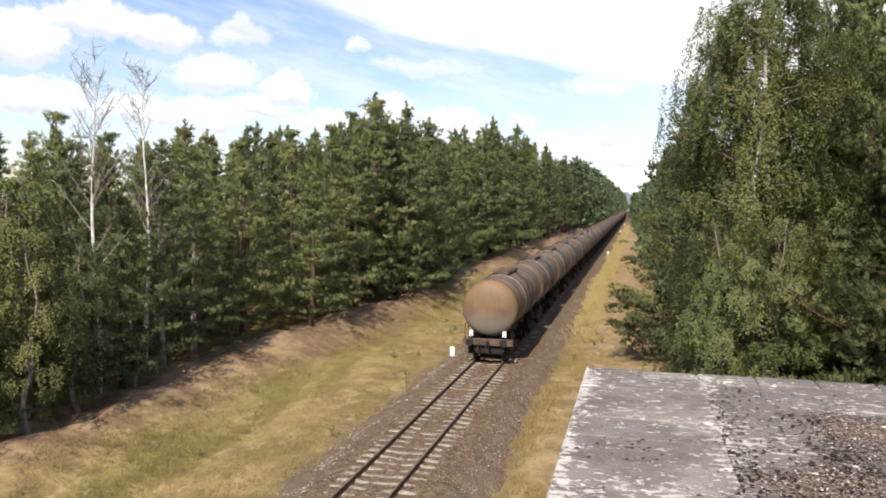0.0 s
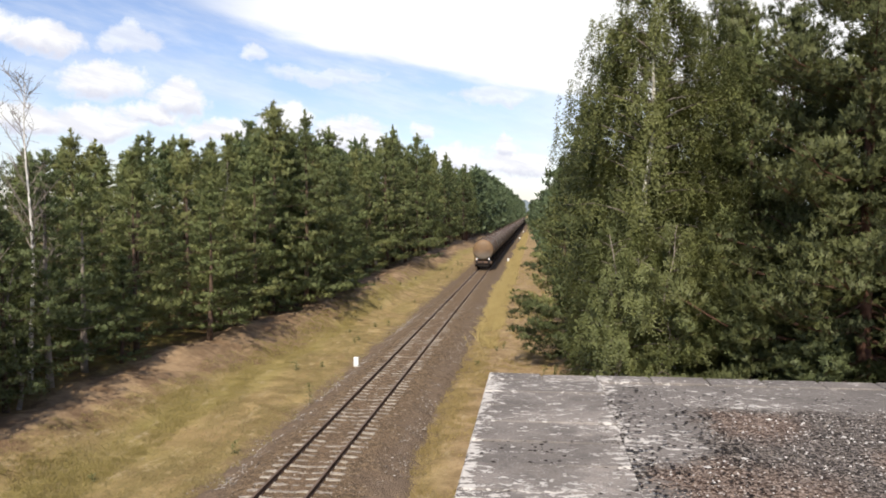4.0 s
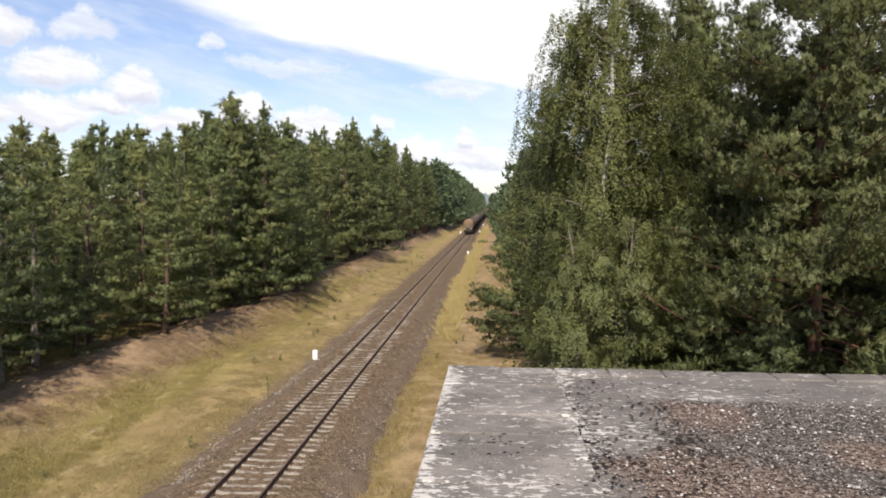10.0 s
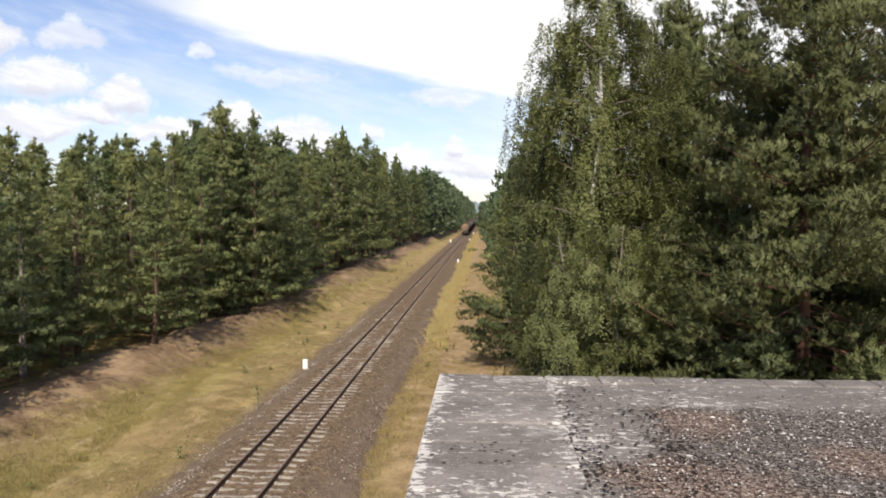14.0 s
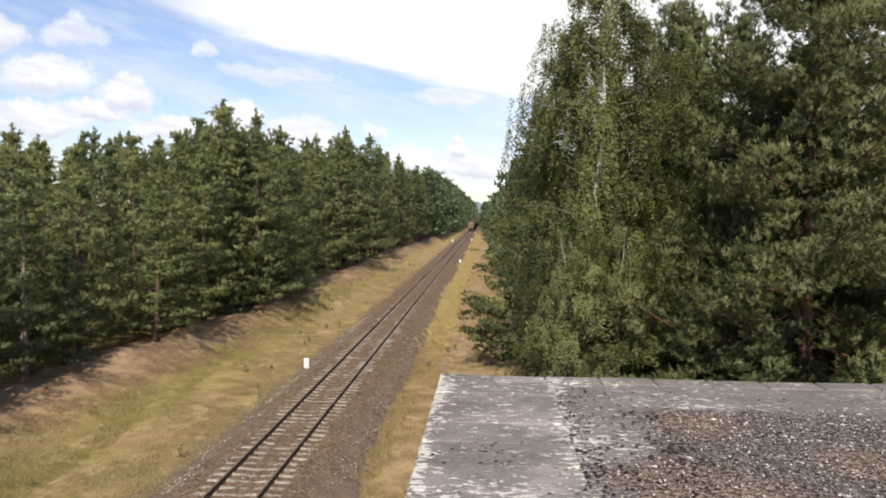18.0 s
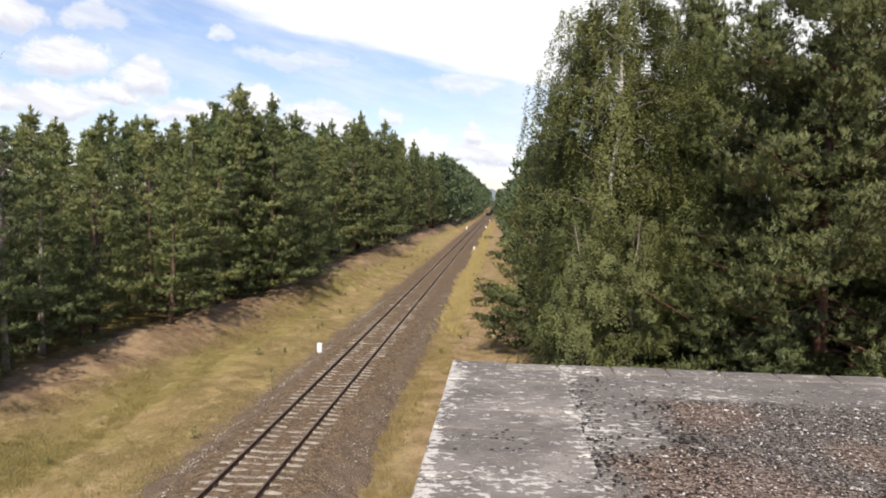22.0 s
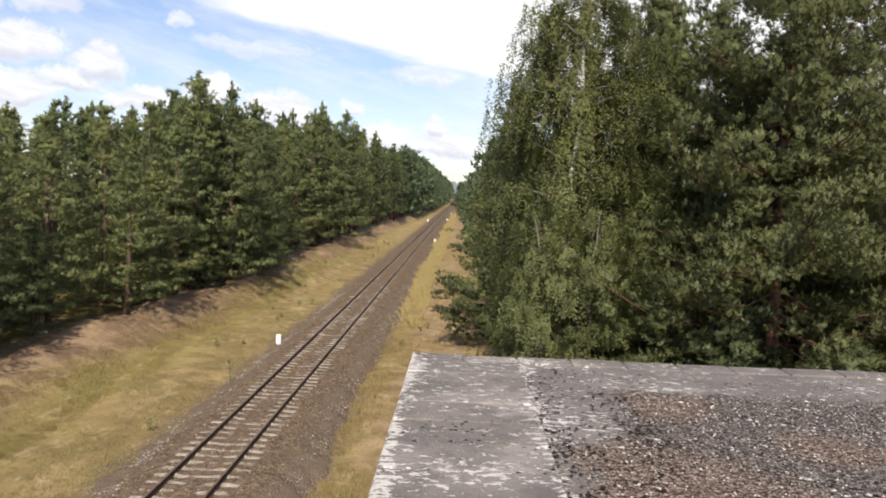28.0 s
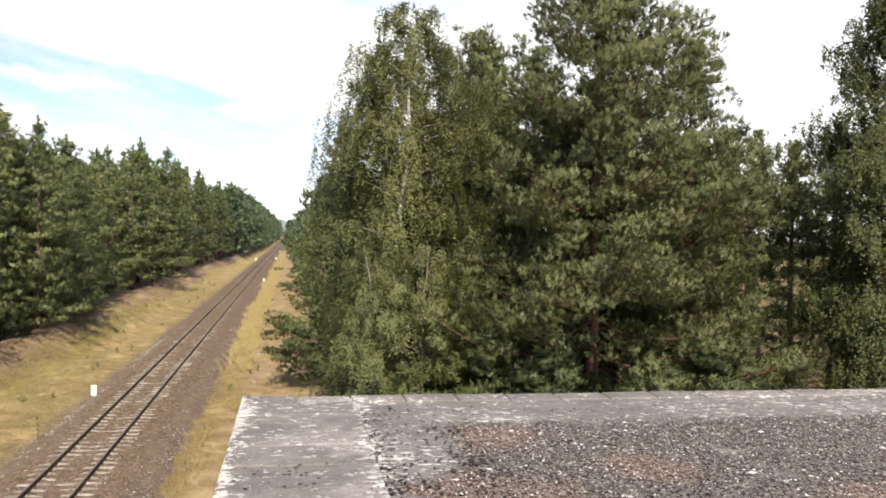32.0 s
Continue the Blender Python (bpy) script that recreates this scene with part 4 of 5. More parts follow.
def birch(seed, height, base, radius, limbs, twigs, leaves, size, bark, leaf, droop=1.0, stems=1, spread=0.6, bare=0.0, taper=(0.62, 3.0)):
    """Meshes of a birch: pale stem, rising limbs, hanging twigs with small leaves."""
    rng = np.random.RandomState(seed)
    g, limb = Geo(), Geo()
    tris, norms = [], []
    for m in range(stems):
        lean = rng.uniform(-0.9, 0.9, 2) * (0.3 if stems == 1 else 1.0)
        hh = height * (1 if m == 0 else rng.uniform(.78, .95))
        off = np.array([0, 0, 0.0]) if m == 0 else np.array([rng.uniform(-.5, .5), rng.uniform(-.5, .5), 0])

        def axis_at(h, lean=lean, off=off, hh=hh):
            u = h / hh
            return off + np.array([lean[0] * u + 0.22 * math.sin(u * 6 + seed) + 0.10 * math.sin(u * 19 + 2), lean[1] * u + 0.2 * math.sin(u * 5 + 1), h])
        hs = np.linspace(-0.4, hh * 0.97, 22)
        r0 = height * 0.0100 + 0.02
        g.tube([axis_at(h) for h in hs], [max(0.012, r0 * (1 - 0.92 * max(h, 0) / hh)) for h in hs], 8)
        for k in range(limbs // stems):
            u = (k + rng.uniform(0, .9)) / (limbs // stems)
            h = base + (hh - base) * u * 0.97
            a = k * 2.4 + rng.uniform(-.6, .6)
            ln = max(0.45, radius * (0.74 + 0.35 * math.sin(u * 3.0)) * (1 - taper[0] * u ** taper[1]) * rng.uniform(.66, 1.02) * (1 + 0.13 * math.sin(2 * a + 6.5 * u + seed)))
            if bare and u > 0.25 and math.sin(a) < -math.cos(bare):
                ln *= 0.22
            out = np.array([math.cos(a), math.sin(a), 0])
            rise = math.tan(radians(rng.uniform(22, 48) + 14 * u)) * spread
            p0 = axis_at(h)

            def along(s, p0=p0, out=out, rise=rise, ln=ln):
                s = np.asarray(s, float)[..., None]
                return p0 + out * ln * s + np.array([0, 0, 1.0]) * ln * (rise * s - 0.42 * droop * s ** 2.2)
            lr = 0.01 + 0.011 * ln
            limb.tube([along(s) for s in (0, .3, .6, .95)], [lr, lr * .7, lr * .4, lr * .12], 4, False)
            n = max(3, int(twigs * max(ln / radius, 0.5 * min(1.0, ln))))
            s = rng.uniform(0.15, 1.0, n) ** 0.6
            st = along(s) + np.clip(rng.normal(size=(n, 3)), -1.3, 1.3) * 0.15 * ln * np.array([1, 1, .6])
            hang = rng.uniform(0.35, 1.25, n) * droop * (0.5 + 0.09 * height * 0.6)
            drift = unit(out + rng.normal(size=(n, 3)) * 0.7) * (0.24 * hang)[:, None]
            t = rng.uniform(0, 1, (n, leaves))
            pts = st[:, None, :] + drift[:, None, :] * t[..., None] + np.array([0, 0, -1.0]) * (hang[:, None] * t ** 1.4)[..., None]
            pts = pts + rng.normal(size=pts.shape) * 0.055
            b = pts.reshape(-1, 3)
            d = unit(rng.normal(size=b.shape) * 0.75 + np.array([0, 0, -0.7]) + out * 0.25)
            nm = unit(rng.normal(size=b.shape) * 0.26 + np.repeat(unit(st - along(0.2)), leaves, 0) * 0.7 + np.array([0, 0, 0.35]))
            if bare:    # few leaves hang before the stem on its open side
                uu = b[:, 2] / hh
                sx = off[0] + lean[0] * uu + 0.22 * np.sin(uu * 6 + seed) + 0.10 * np.sin(uu * 19 + 2)
                sy = off[1] + lean[1] * uu + 0.2 * np.sin(uu * 5 + 1)
                open_side = (np.abs(b[:, 0] - sx - 0.15 * (b[:, 1] - sy)) < 0.20) & (b[:, 1] < sy) & (uu > 0.38) & (uu < 0.80) & (np.sin(uu * 31 + seed) > -0.45)
                keep = ~(open_side & (rng.uniform(0, 1, len(b)) < 0.64))
                b, d, nm = b[keep], d[keep], nm[keep]
            tris.append(leaf_quads(rng, b, d, size, nm, 0.24))
            norms.append(nm)
    return g.mesh("trunk", bark, True), soup("crown", np.concatenate(tris), leaf, 4, np.concatenate(norms)), limb.mesh("branchwork", TWIG, True)


def leaf_quads(rng, base, way, size, face=0.0, wide=0.36):
    """Small pointed leaves: kite-shaped quads."""
    n = len(base)
    side = unit(np.cross(way, face + rng.normal(size=(n, 3)) * 0.5))
    s = size * rng.uniform(0.65, 1.3, (n, 1))
    return np.stack([base, base + way * s * 0.45 + side * s * wide, base + way * s, base + way * s * 0.45 - side * s * wide], 1)


def tree(meshes, x, y, turn, scale, name, label, group=""):
    z = float(land(np.array(float(x)), np.array(float(y)))) - 0.05
    t = thing(name, label, "tree", Matrix.Translation((x, y, z)) @ pose(0, 0, 0, 0, 0, turn) @ Matrix.Diagonal((scale[0], scale[0], scale[1], 1)), group)
    for n, me in zip(("trunk", "crown", "branchwork"), meshes):
        part(n, me, None, t)
    return t


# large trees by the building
big_pine = pine(11, 21.8, 2.2, 7.0, 26, 6, 14, 15, 0.165, 0.0165, BARK_RED, PINE_SHADED, 0.70, 1.05, 33, 3, 0.05, True, 0.55)
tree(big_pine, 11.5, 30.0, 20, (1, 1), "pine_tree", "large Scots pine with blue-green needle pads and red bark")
edge_pine = pine(15, 14.4, 0.5, 4.1, 21, 6, 8, 14, 0.17, 0.017, BARK, PINE_SHADED, 0.65, 0.95, 34, 2)
tree(edge_pine, 3.1, 47.0, 0, (1, 1), "pine_tree", "bushy Scots pine with branches down to the dry grass")
big_birch = birch(21, 18.3, 1.6, 3.7, 160, 38, 58, 0.095, BARK_WHITE, BIRCH, 1.0, 1, 0.6, 1.1)
tree(big_birch, 4.9, 34.5, 0, (1.1, 1.02), "birch_tree", "tall silver birch with white trunk and hanging twigs")
side_birch = birch(22, 17.6, 3.0, 2.9, 84, 34, 57, 0.095, BARK_WHITE, BIRCH, 1.0, 1, 0.6, 0.9)
tree(side_birch, 7.2, 36.5, 0, (1, 1), "birch_tree", "slender silver birch half hidden beside a pine")
tree(side_birch, 3.9, 36.4, 130, (0.86, 0.98), "birch_tree", "slender silver birch with leaves hanging beside a larger birch")
low_birch = birch(23, 8.0, 0.5, 2.6, 60, 32, 52, 0.08, BARK_PALE, BIRCH, 0.8, 2)
tree(low_birch, 3.6, 32.5, 80, (1, 1), "birch_tree", "low young birch with leaves down to the ground")
tree(low_birch, 5.1, 32.2, 200, (0.95, 1.05), "birch_tree", "bushy young birch in front of a white birch trunk")
shoulder_pine = pine(13, 15.4, 1.0, 5.0, 17, 6, 9, 14, 0.17, 0.017, BARK_RED, PINE_SHADED, 0.55, 0.95, 26, 2, 0.0, False, 0.5)
tree(shoulder_pine, 17.2, 34.0, 0, (1.06, 1.12), "pine_tree", "broad green Scots pine with low spreading branches")
bush_pine = pine(14, 5.0, 0.3, 2.7, 9, 6, 6, 14, 0.165, 0.0165, BARK, PINE_SHADED, 0.6, 0.95, 30, 0, 0.0, False, 0.5)
for x, y, h, turn in ((7.7, 30.0, 5.0, 0), (9.7, 28.4, 4.2, 80), (12.7, 26.6, 3.9, 170), (15.2, 27.6, 4.4, 250)):
    tree(bush_pine, x, y, turn, (h / 5.0 * 1.3, h / 5.0), "young_pine", "low bushy young pine beside the building", "young pines by the building")
wall_birch = birch(24, 20.5, 1.5, 4.8, 150, 50, 36, 0.135, BARK, SHRUB, 0.6, 1, 0.6, 0.0, (0.68, 2.2))
tree(wall_birch, 25.6, 31.0, 0, (1, 1), "birch_tree", "dense leafy birch at the edge of the wood")

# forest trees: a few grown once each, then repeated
MID = [pine(31 + k, 14.0, (1.5, 1.0, 2.2, 1.2, 2.6)[k], (3.7, 4.0, 3.4, 3.9, 3.3)[k], 12, 6, 6, 14, 0.19, 0.0195, (BARK, BARK, BARK_PALE, BARK, BARK)[k], PINE_LIT, 0.78, 0.95, 13, 4, 0.06, False, 0.34) for k in range(5)]
MIDB = [birch(41 + k, 11.0, 1.0, 2.4, 40, 26, 22, 0.12, BARK_PALE, YOUNG_BIRCH, 0.7, 1) for k in range(2)]
FAR = [pine(51 + k, 18.0, (2.6, 2.0, 4.0)[k], (3.4, 3.7, 3.2)[k], 13, 5, 3, 9, 0.30, 0.044, (BARK, BARK, BARK_RED)[k], PINE_LIT, 0.80, 0.95, 9, 2, 0.04) for k in range(3)]
DISTANT = [pine(61 + k, 18.0, 1.5, 3.7, 8, 3, 1, 3, 1.2, 0.32, BARK, PINE_SHADED, 0.55, 0.9, 4, 0)[1] for k in range(3)]
rng = np.random.RandomState(77)


def forest_edge(y):
    return -19.8 - 0.9 * float(smooth(50.0, 36.0, np.array(y))) - 0.5 * math.sin(y * 0.2) - 1.4 * float(smooth(78.0, 92.0, np.array(y)) * smooth(230.0, 150.0, np.array(y))) + 4.0 * float(smooth(150.0, 420.0, np.array(y)))


def forest_height(y):
    s = [float(smooth(a, b, np.array(float(y)))) for a, b in ((28.0, 46.0), (50.0, 61.0), (85.0, 115.0), (118.0, 145.0))]
    return 10.3 + 1.8 * s[0] + 2.4 * s[1] + 2.4 * s[2] + 1.6 * s[3]


def plant(kind, x, y, h, group):
    meshes, h0, nm, lb = kind
    s = h / h0
    tree(meshes, x, y, rng.uniform(0, 360), (s ** 0.6 * rng.uniform(.88, 1.12), s), nm, lb, group)


PINES = [(m, 14.0, "pine_tree", "Scots pine with layered green needles at the forest edge") for m in MID]
BIRCHES = [(m, 11.0, "birch_tree", "young yellow-green birch among the pines") for m in MIDB]
FARS = [(m, 18.0, "pine_tree", "distant tall Scots pine in the forest beside the railway") for m in FAR]
BACK = (0, 3.2, 6.6, 10.4, 15.0, 21.0)
rest = []
for row in range(6):
    y = 15.0 + row * 1.1
    while y < 118 + 4 * row:
        x = forest_edge(y) - BACK[row] + rng.uniform(-.8, .8)
        h = 8.2 + (forest_height(y * 21 / (21 + BACK[row])) - 8.2) * (1 + BACK[row] / 22.0) + rng.uniform(-1.3, 0.8) - (rng.uniform(0, 3) if row == 0 else 0)
        kind = BIRCHES[rng.randint(2)] if (rng.uniform() < (0.8 if row < 3 else 0.3) and y < 37) or (row == 1 and 40 <= y < 60 and rng.uniform() < 0.2) else PINES[rng.randint(5)] if row < 2 else FARS[rng.randint(3)]
        plant(kind, x, y, h * .94 if kind in BIRCHES else h, "pines of the forest")
        y += (4.4, 4.6, 4.2, 4.4, 4.8, 5.2)[row] * rng.uniform(.8, 1.2)
YOUNG = [(m, 14.0, "young_pine", "young bushy pine at the foot of the forest edge") for m in MID[:2] + MID[3:4]]
y = 19.0
while y < 100:
    meshes, h0, nm, lb = YOUNG[rng.randint(3)]
    h = rng.uniform(4.0, 8.0)
    tree(meshes, forest_edge(y) + 0.2 + rng.uniform(-.9, .5), y, rng.uniform(0, 360), (h / h0 * 1.35, h / h0), nm, lb, "young pines at the forest edge")
    y += rng.uniform(6.0, 12.0)
for row in range(3):
    y = 122.0 + row * 2
    while y < 1150:
        x = forest_edge(y) - (0, 5.0, 11.0)[row] + rng.uniform(-1, 1)
        h = 19.2 + rng.uniform(-2.4, 1.6)
        if y < 240 and row < 2:
            plant(FARS[rng.randint(3)], x, y, h, "pines of the forest")
        else:
            rest.append((x, y, h))
        y += (4.0, 6, 8)[row] * (1 + smooth(200.0, 700.0, np.array(y)) * 1.5) * rng.uniform(.8, 1.2)
for x, y, h, sx in ((-20.0, 60.5, 16.1, 1.35), (-19.8, 66.0, 14.6, 1.3), (-20.0, 79.0, 16.0, 1.4), (-20.0, 110.0, 18.4, 1.5), (-19.6, 137.0, 20.6, 1.3), (-19.4, 142.0, 19.6, 1.3), (-18.0, 63.0, 15.2, 1.05), (-19.0, 68.5, 12.5, 1.1), (-18.9, 74.5, 8.5, 0.95), (-18.9, 119.0, 14.0, 1.3)):
    t = tree(MID[rng.randint(2)], x, y, rng.uniform(0, 360), (sx, h / 14.0), "pine_tree", "tall broad Scots pine standing over its neighbours", "pines of the forest")
for x, y, h in ((-27.0, 27.5, 11.6), (-31.0, 33.0, 12.2), (-24.5, 22.5, 10.8), (-29.0, 24.0, 11.6), (-26.0, 32.5, 11.6)):
    plant(PINES[rng.randint(5)], x, y, h, "pines of the forest")
# wood behind and beyond the trees at the building
tree(MIDB[0], 23.4, 38.5, 200, (1.25, 1.36), "birch_tree", "slim yellow-green birch behind the pines")
tree(MID[1], 9.4, 36.4, 200, (0.95, 1.2), "pine_tree", "dark Scots pine between a birch and a larger pine")
tree(shoulder_pine, 14.4, 36.0, 70, (1.0, 1.05), "pine_tree", "dark Scots pine standing behind a larger one")
tree(MID[1], 2.2, 60.0, 120, (0.9, 0.78), "pine_tree", "small bushy Scots pine behind a larger pine")
tree(shoulder_pine, 11.9, 39.2, 215, (0.95, 1.16), "pine_tree", "dark Scots pine behind a large red-barked pine")
tree(shoulder_pine, 9.0, 39.5, 150, (0.95, 1.2), "pine_tree", "green Scots pine filling the gap behind a birch")
for x0, y0, h in ((6.4, 42, 16.5), (10.2, 43.5, 18), (13.2, 42.5, 17.5), (17.6, 43, 14), (7, 58, 12), (12, 56, 13), (18, 52, 14), (28.5, 37, 14)):
    plant(PINES[rng.randint(5)], x0 + rng.uniform(-.5, .5), y0, h, "pines of the wood")
for x0, y0, h in ((24, 56, 16), (26.5, 51, 15), (30, 50, 16), (34, 46, 16), (38, 54, 17), (31, 60, 17), (42, 48, 17), (33, 40, 14), (29, 43, 14), (46, 58, 18), (37, 42, 16), (27.6, 57, 15), (22, 60, 15), (19.5, 58, 15), (33, 55, 16)):
    plant(FARS[rng.randint(3)], x0 + rng.uniform(-.5, .5), y0, h, "pines of the wood")
slim = [pine(71 + k, 15.0, 7.0, 2.6, 9, 5, 5, 8, 0.36, 0.033, BARK, PINE_SHADED, 0.7, 0.9, 9, 9) for k in range(2)]
for k, (x0, y0, h) in enumerate(((19.4, 41.0, 13.0), (20.5, 44.0, 14.0), (21.3, 40.5, 13.0), (22.3, 45.5, 14.5), (23.2, 42.0, 13.5), (24.3, 47.0, 15.0), (25.2, 43.5, 14.0), (26.8, 40.0, 14.0))):
    tree(slim[k % 2], x0, y0, 47 * k, (1, h / 15.0), "pine_tree", "slim dark pine with a bare lower trunk", "pines of the wood")
y = 66.0
while y < 1150:
    for dx in (0, 6):
        x, h = 3.4 + dx + rng.uniform(-1, 1.5) - 4.2 * float(smooth(180.0, 420.0, np.array(y))), 12.5 + rng.uniform(-2, 2)
        if y < 110:
            plant(FARS[rng.randint(3)], x, y, h, "pines of the wood")
        else:
            rest.append((x, y, h))
    y += 5.0 * (1 + smooth(120.0, 600.0, np.array(y)) * 1.5) * rng.uniform(.8, 1.2)
rest += [(x, 720 + rng.uniform(-8, 8), 19 + rng.uniform(-3, 2)) for x in np.arange(-70, 40, 3.0) if abs(x - TRACK_X) > 3.4]
rest += [(-90 + 4 * k + rng.uniform(-2, 2), 1190 + rng.uniform(-8, 8), 19 + rng.uniform(-2, 2)) for k in range(45)]
# Flat strip of far hills, distance haze painted in as its blue tint.
ridge = Geo()
top = [38 + 5 * math.sin(k * 0.9) + 4 * math.sin(k * 2.3 + 1) for k in range(121)]
ridge.face_set([(-900 + 15 * k, 2600, z) for k in range(121) for z in (-20, top[k])], [(2 * k, 2 * k + 2, 2 * k + 3, 2 * k + 1) for k in range(120)])
tagged(new("backdrop", ridge.mesh("backdrop", simple("hazed_wooded_hills", (0.170, 0.215, 0.250), (0.220, 0.265, 0.295), 0.02, 1.0))), "wooded hills far beyond the railway, tinted bluish for haze", "hills", kind="structure")
tris, stems = [], []
clouds = []
for me in DISTANT:
    a = np.empty(len(me.vertices) * 3, np.float32)
    me.vertices.foreach_get("co", a)
    clouds.append(a.reshape(-1, 3, 3))
for x, y, h in rest:
    a, s = rng.uniform(0, 6.28), h / 18.0
    t = clouds[rng.randint(3)] * np.array([s, s, s])
    z0 = float(land(np.array(x), np.array(y)))
    tris.append(np.stack([t[..., 0] * math.cos(a) - t[..., 1] * math.sin(a) + x, t[..., 0] * math.sin(a) + t[..., 1] * math.cos(a) + y, t[..., 2] + z0], -1))
    for k in range(3):
        b, c = 2.09 * k, 2.09 * (k + 1)
        stems.append([(x + .2 * math.cos(b), y + .2 * math.sin(b), z0 - .2), (x + .2 * math.cos(c), y + .2 * math.sin(c), z0 - .2), (x, y, z0 + h * .9)])
tagged(new("distant_forest", soup("distant_forest", np.concatenate(tris), FAR_PINE_HAZE)), "distant dark green pine forest along the railway", "forest", kind="stuff")
tagged(new("distant_trunks", soup("distant_trunks", np.array(stems), BARK)), "distant brown pine trunks along the railway", "forest", kind="stuff")


def dead_birch(seed, height, t):
    """A bare trunk and its limbs with twigs, each limb a part."""
    rng = np.random.RandomState(seed)
    ax = [(0.12 * math.sin(h * 0.6 + seed), 0.1 * math.sin(h * .5), h) for h in np.linspace(-.3, height, 12)]
    part("trunk", Geo().tube(ax, [0.125 * (1 - 0.93 * k / 11) for k in range(12)], 7), BARK_WHITE, t, "peeling white trunk", True)
    for k in range(36):
        u = 0.30 + 0.68 * rng.uniform() ** 0.7
        h = height * u
        a = rng.uniform(0, 6.28)
        ln = (1 - u) * height * 0.14 + rng.uniform(0.4, 1.1)
        lean = rng.uniform(0.45, 0.95)
        p = Vector((0.12 * math.sin(h * 0.6 + seed), 0.1 * math.sin(h * .5), h))
        out = Vector((math.cos(a), math.sin(a), 0))
        g = Geo().tube([p + out * ln * s * lean + Vector((0, 0, ln * s ** 1.1)) for s in (0, .35, .7, 1)], [.045 * (1.1 - u), .03 * (1.1 - u) + .004, .012, .005], 4, False)
        limb = part("limb", g, BARK_PALE, t)
        for j in range(11):
            s = rng.uniform(.25, 1)
            q = p + out * ln * s * lean + Vector((0, 0, ln * s ** 1.1))
            part("twig", Geo().tube([q, q + Vector((rng.uniform(-.4, .4), rng.uniform(-.4, .4), rng.uniform(-.1, .6)))], [.010, .005], 3, False), BARK_PALE, limb)


for x, y, h, s in ((-20.3, 27.6, 12.6, 1), (-20.9, 31.9, 13.0, 4)):
    t = thing("dead_birch", "bare dead birch with white trunk and leafless twigs", "tree", pose(x, y, float(land(np.array(x), np.array(y)))), "dead birches")
    dead_birch(s, h, t)
for x, y, h, k in ((-19.6, 25.6, 6.5, 0), (-20.2, 29.6, 6.8, 1), (-19.0, 22.5, 7.0, 1), (-21.4, 24.5, 8.5, 0)):
    tree(MIDB[k], x, y, 90 * k + 30 * y, (h / 9.0, h / 11.0), "birch_tree", "bushy yellow-green young birch below dead birches")

# ---- grass and stones ----
def grass(name, n, box, seed, lo, hi, label, keep=None, mat=STRAW, half=0.010):
    r = np.random.RandomState(seed)
    x, y = r.uniform(box[0], box[1], n), box[2] + (box[3] - box[2]) * r.uniform(0, 1, n) ** 1.9
    clump = wave(x, y * 0.3, 1.1, 4.0) + 0.5 * wave(x, y * 0.4, 3.3, 5.0) + r.uniform(-.5, .5, n)
    ok = clump > -0.30 + 0.45 * r.uniform(-1, 1, n)
    if keep is not None:
        ok &= keep(x, y)
    x, y = x[ok], y[ok]
    z = land(x, y) - 0.02
    b = np.repeat(np.stack([x, y, z], -1), 6, 0) + r.normal(size=(len(x) * 6, 3)) * np.array([.09, .09, 0])
    d = unit(np.array([0, 0, 0.8]) + r.normal(size=b.shape) * np.array([.55, .55, .1]))
    h = np.repeat(r.uniform(lo, hi, (len(x), 1)), 6, 0)
    up = np.array([0, 0, 1.0]) + r.normal(size=b.shape) * 0.3
    side = unit(np.cross(d, up * np.array([.5, .5, .5]) + np.array([0, -0.8, 0])))
    t = np.stack([b - side * half, b + side * half, b + d * h], 1)
    nm = unit(np.array([0, 0, 1.0]) + r.normal(size=b.shape) * 0.32)
    return tagged(new(name, soup(name, t, mat, 3, nm)), label, "grass", kind="stuff")


grass("dry_grass", 30000, (-4.3, 1.5, 14, 150), 5, 0.08, 0.30, "tall dry yellow grass beside the ballast", lambda x, y: (x < -2.9 + 0.5 * wave(x, y, 0.8)) | (y < 25) | (wave(x, y, 2.1, 1.0) > 0.25))
grass("dry_grass", 44000, (-17.3, -9.9, 16, 130), 6, 0.04, 0.15, "short dry yellow grass on the verge")
grass("verge_grass", 10000, (-16.4, -13.9, 16, 95), 8, 0.08, 0.22, "yellow-green grass at the foot of the bank", None, GREENISH)
grass("tall_grass", 15000, (-4.9, -2.5, 48, 330), 7, 0.30, 0.75, "tall bright yellow grass along the ballast", lambda x, y: (x > -4.4 + 0.5 * wave(x, y, 0.5)) & (y > 60 + 9 * wave(x, y, 1.7)), HAY, 0.022)
r = np.random.RandomState(9)
n = 9000
x, y = r.uniform(-3.2, 3.3, n), 15 + 60 * r.uniform(0, 1, n) ** 1.4
z = np.interp(x, bx, bz) + 0.012
tagged(new("loose_stones", pebbles("loose_stones", STONES, np.stack([x + TRACK_X, y, z], -1), 0.02, 0.045, 4, 0.8)), "loose grey ballast stones between the sleepers", "stones", kind="stuff")

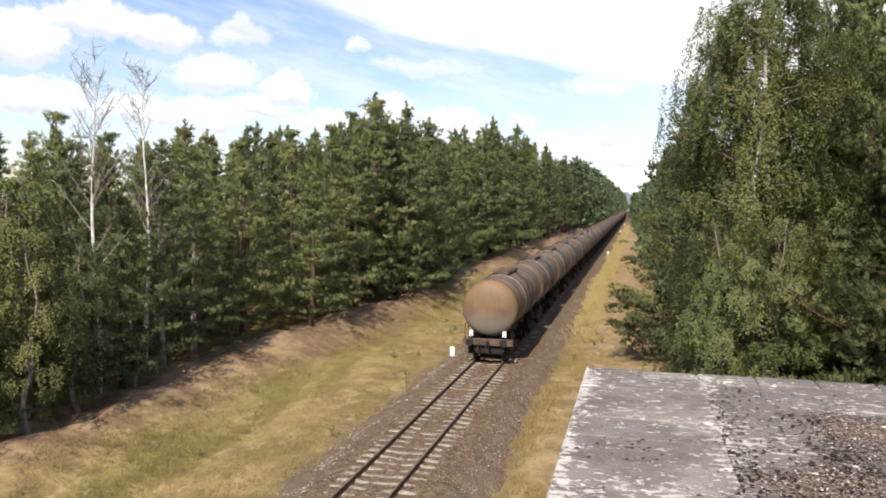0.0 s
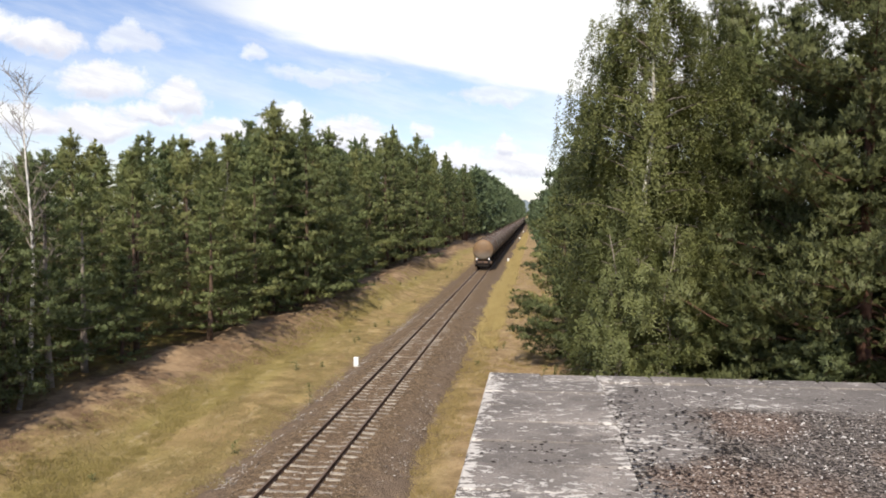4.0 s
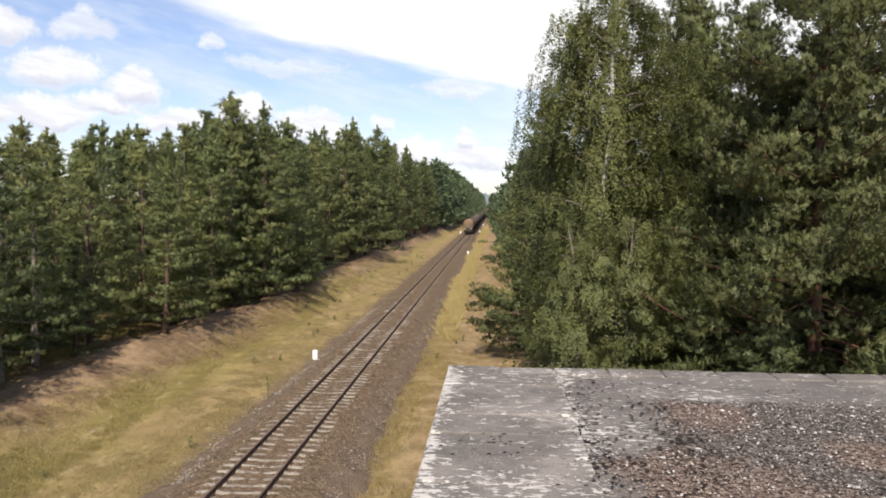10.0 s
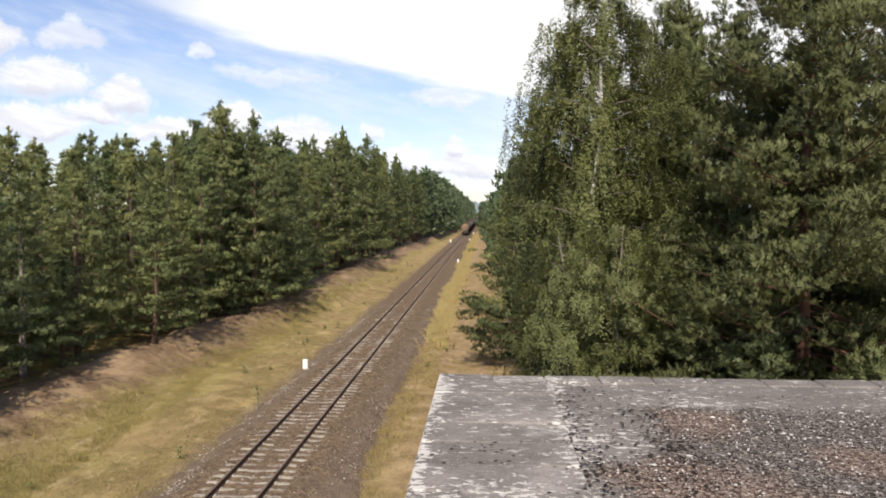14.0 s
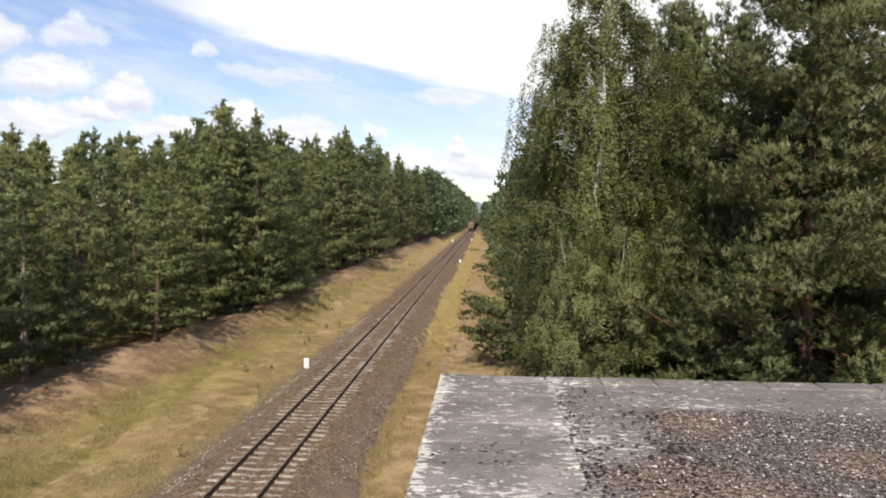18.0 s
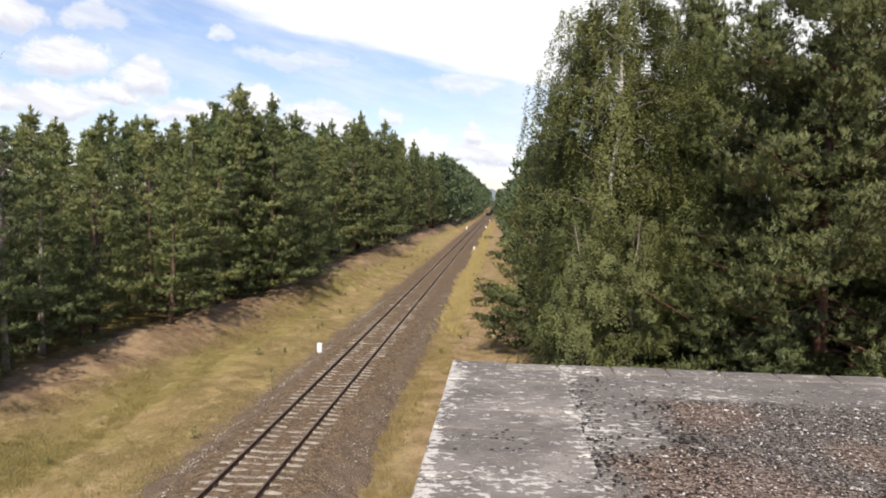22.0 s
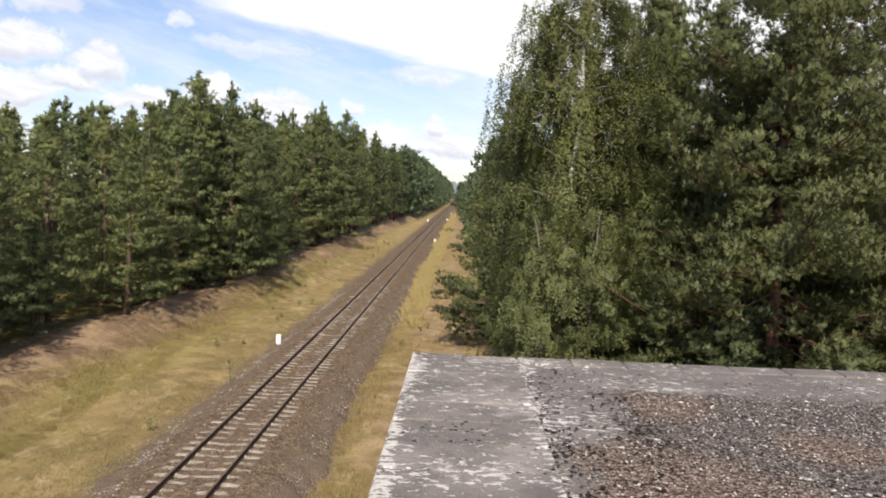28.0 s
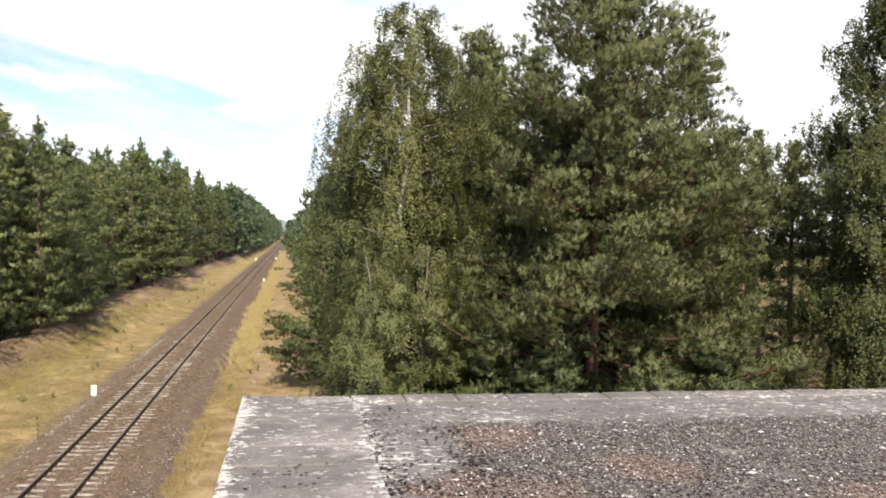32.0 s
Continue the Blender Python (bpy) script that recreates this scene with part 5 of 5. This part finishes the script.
PALE_STONES = speckled("pale_fringe_stones", (0.130, 0.108, 0.090), (0.310, 0.270, 0.230), (0.480, 0.440, 0.395))
n = 3200
x, y = TRACK_X + np.where(r.uniform(0, 1, n) < 0.75, -2.75, 2.6) + r.normal(0, 0.32, n), 15 + 60 * r.uniform(0, 1, n) ** 1.4
z = np.maximum(np.interp(x - TRACK_X, bx, bz), land(x, y)) + 0.012
tagged(new("fringe_stones", pebbles("fringe_stones", PALE_STONES, np.stack([x, y, z], -1), 0.02, 0.05, 6, 0.7)), "pale grey stones strewn along the edge of the ballast", "stones", kind="stuff")


WEED = leafy("weed_leaves", (0.105, 0.110, 0.042), (0.215, 0.215, 0.088), (0.260, 0.230, 0.100), 0.3, 0.2)


def weed(x, y, h, seed):
    r = np.random.RandomState(seed)
    t = thing("roadside_weed", "leafy green weed in the dry grass", "plant", pose(x, y, float(land(np.array(x), np.array(y)))), "weeds on the verge")
    part("stem", Geo().tube([(0, 0, -.05), (.03, 0, h * .5), (0, .03, h)], [.012, .01, .004], 4), SHRUB, t)
    k = int(20 + 60 * min(1.0, h))
    b = np.stack([r.normal(0, .04 + .07 * h, k), r.normal(0, .04 + .07 * h, k), r.uniform(.05 * h, h, k)], -1)
    part("leaves", soup("leaves", leaf_quads(r, b, unit(r.normal(size=b.shape)), 0.075, np.array([0, -0.9, 0.9])), WEED, 4), WEED, t)


for x, y, h, s in ((-10.3, 36.5, 1.0, 1), (-11.8, 54, .5, 2), (-11.2, 62, .6, 4), (-3.2, 46, .5, 8), (-12.2, 130, 1.0, 9), (-13.0, 137, 1.1, 10)):
    weed(x, y, h if s == 1 else h * 0.7, s)
r = np.random.RandomState(33)
for k in range(30):
    y = 24 + 125 * r.uniform() ** 1.3
    side = r.uniform() < 0.25
    weed(r.uniform(-3.4, -1.6) if side else -10.6 - 4.2 * r.uniform() ** 1.4, y, r.uniform(0.22, 0.5), 40 + k)


# ---- what moves ----
SPEED, TAIL = 18.5, 40.4


def motions():
    for k, wg in enumerate(wagons):
        y0 = TAIL + WAGON / 2 + k * WAGON
        walk(wg, [(t, pose(TRACK_X, y0 + SPEED * t, 0)) for t in (0, 32)])


motions()
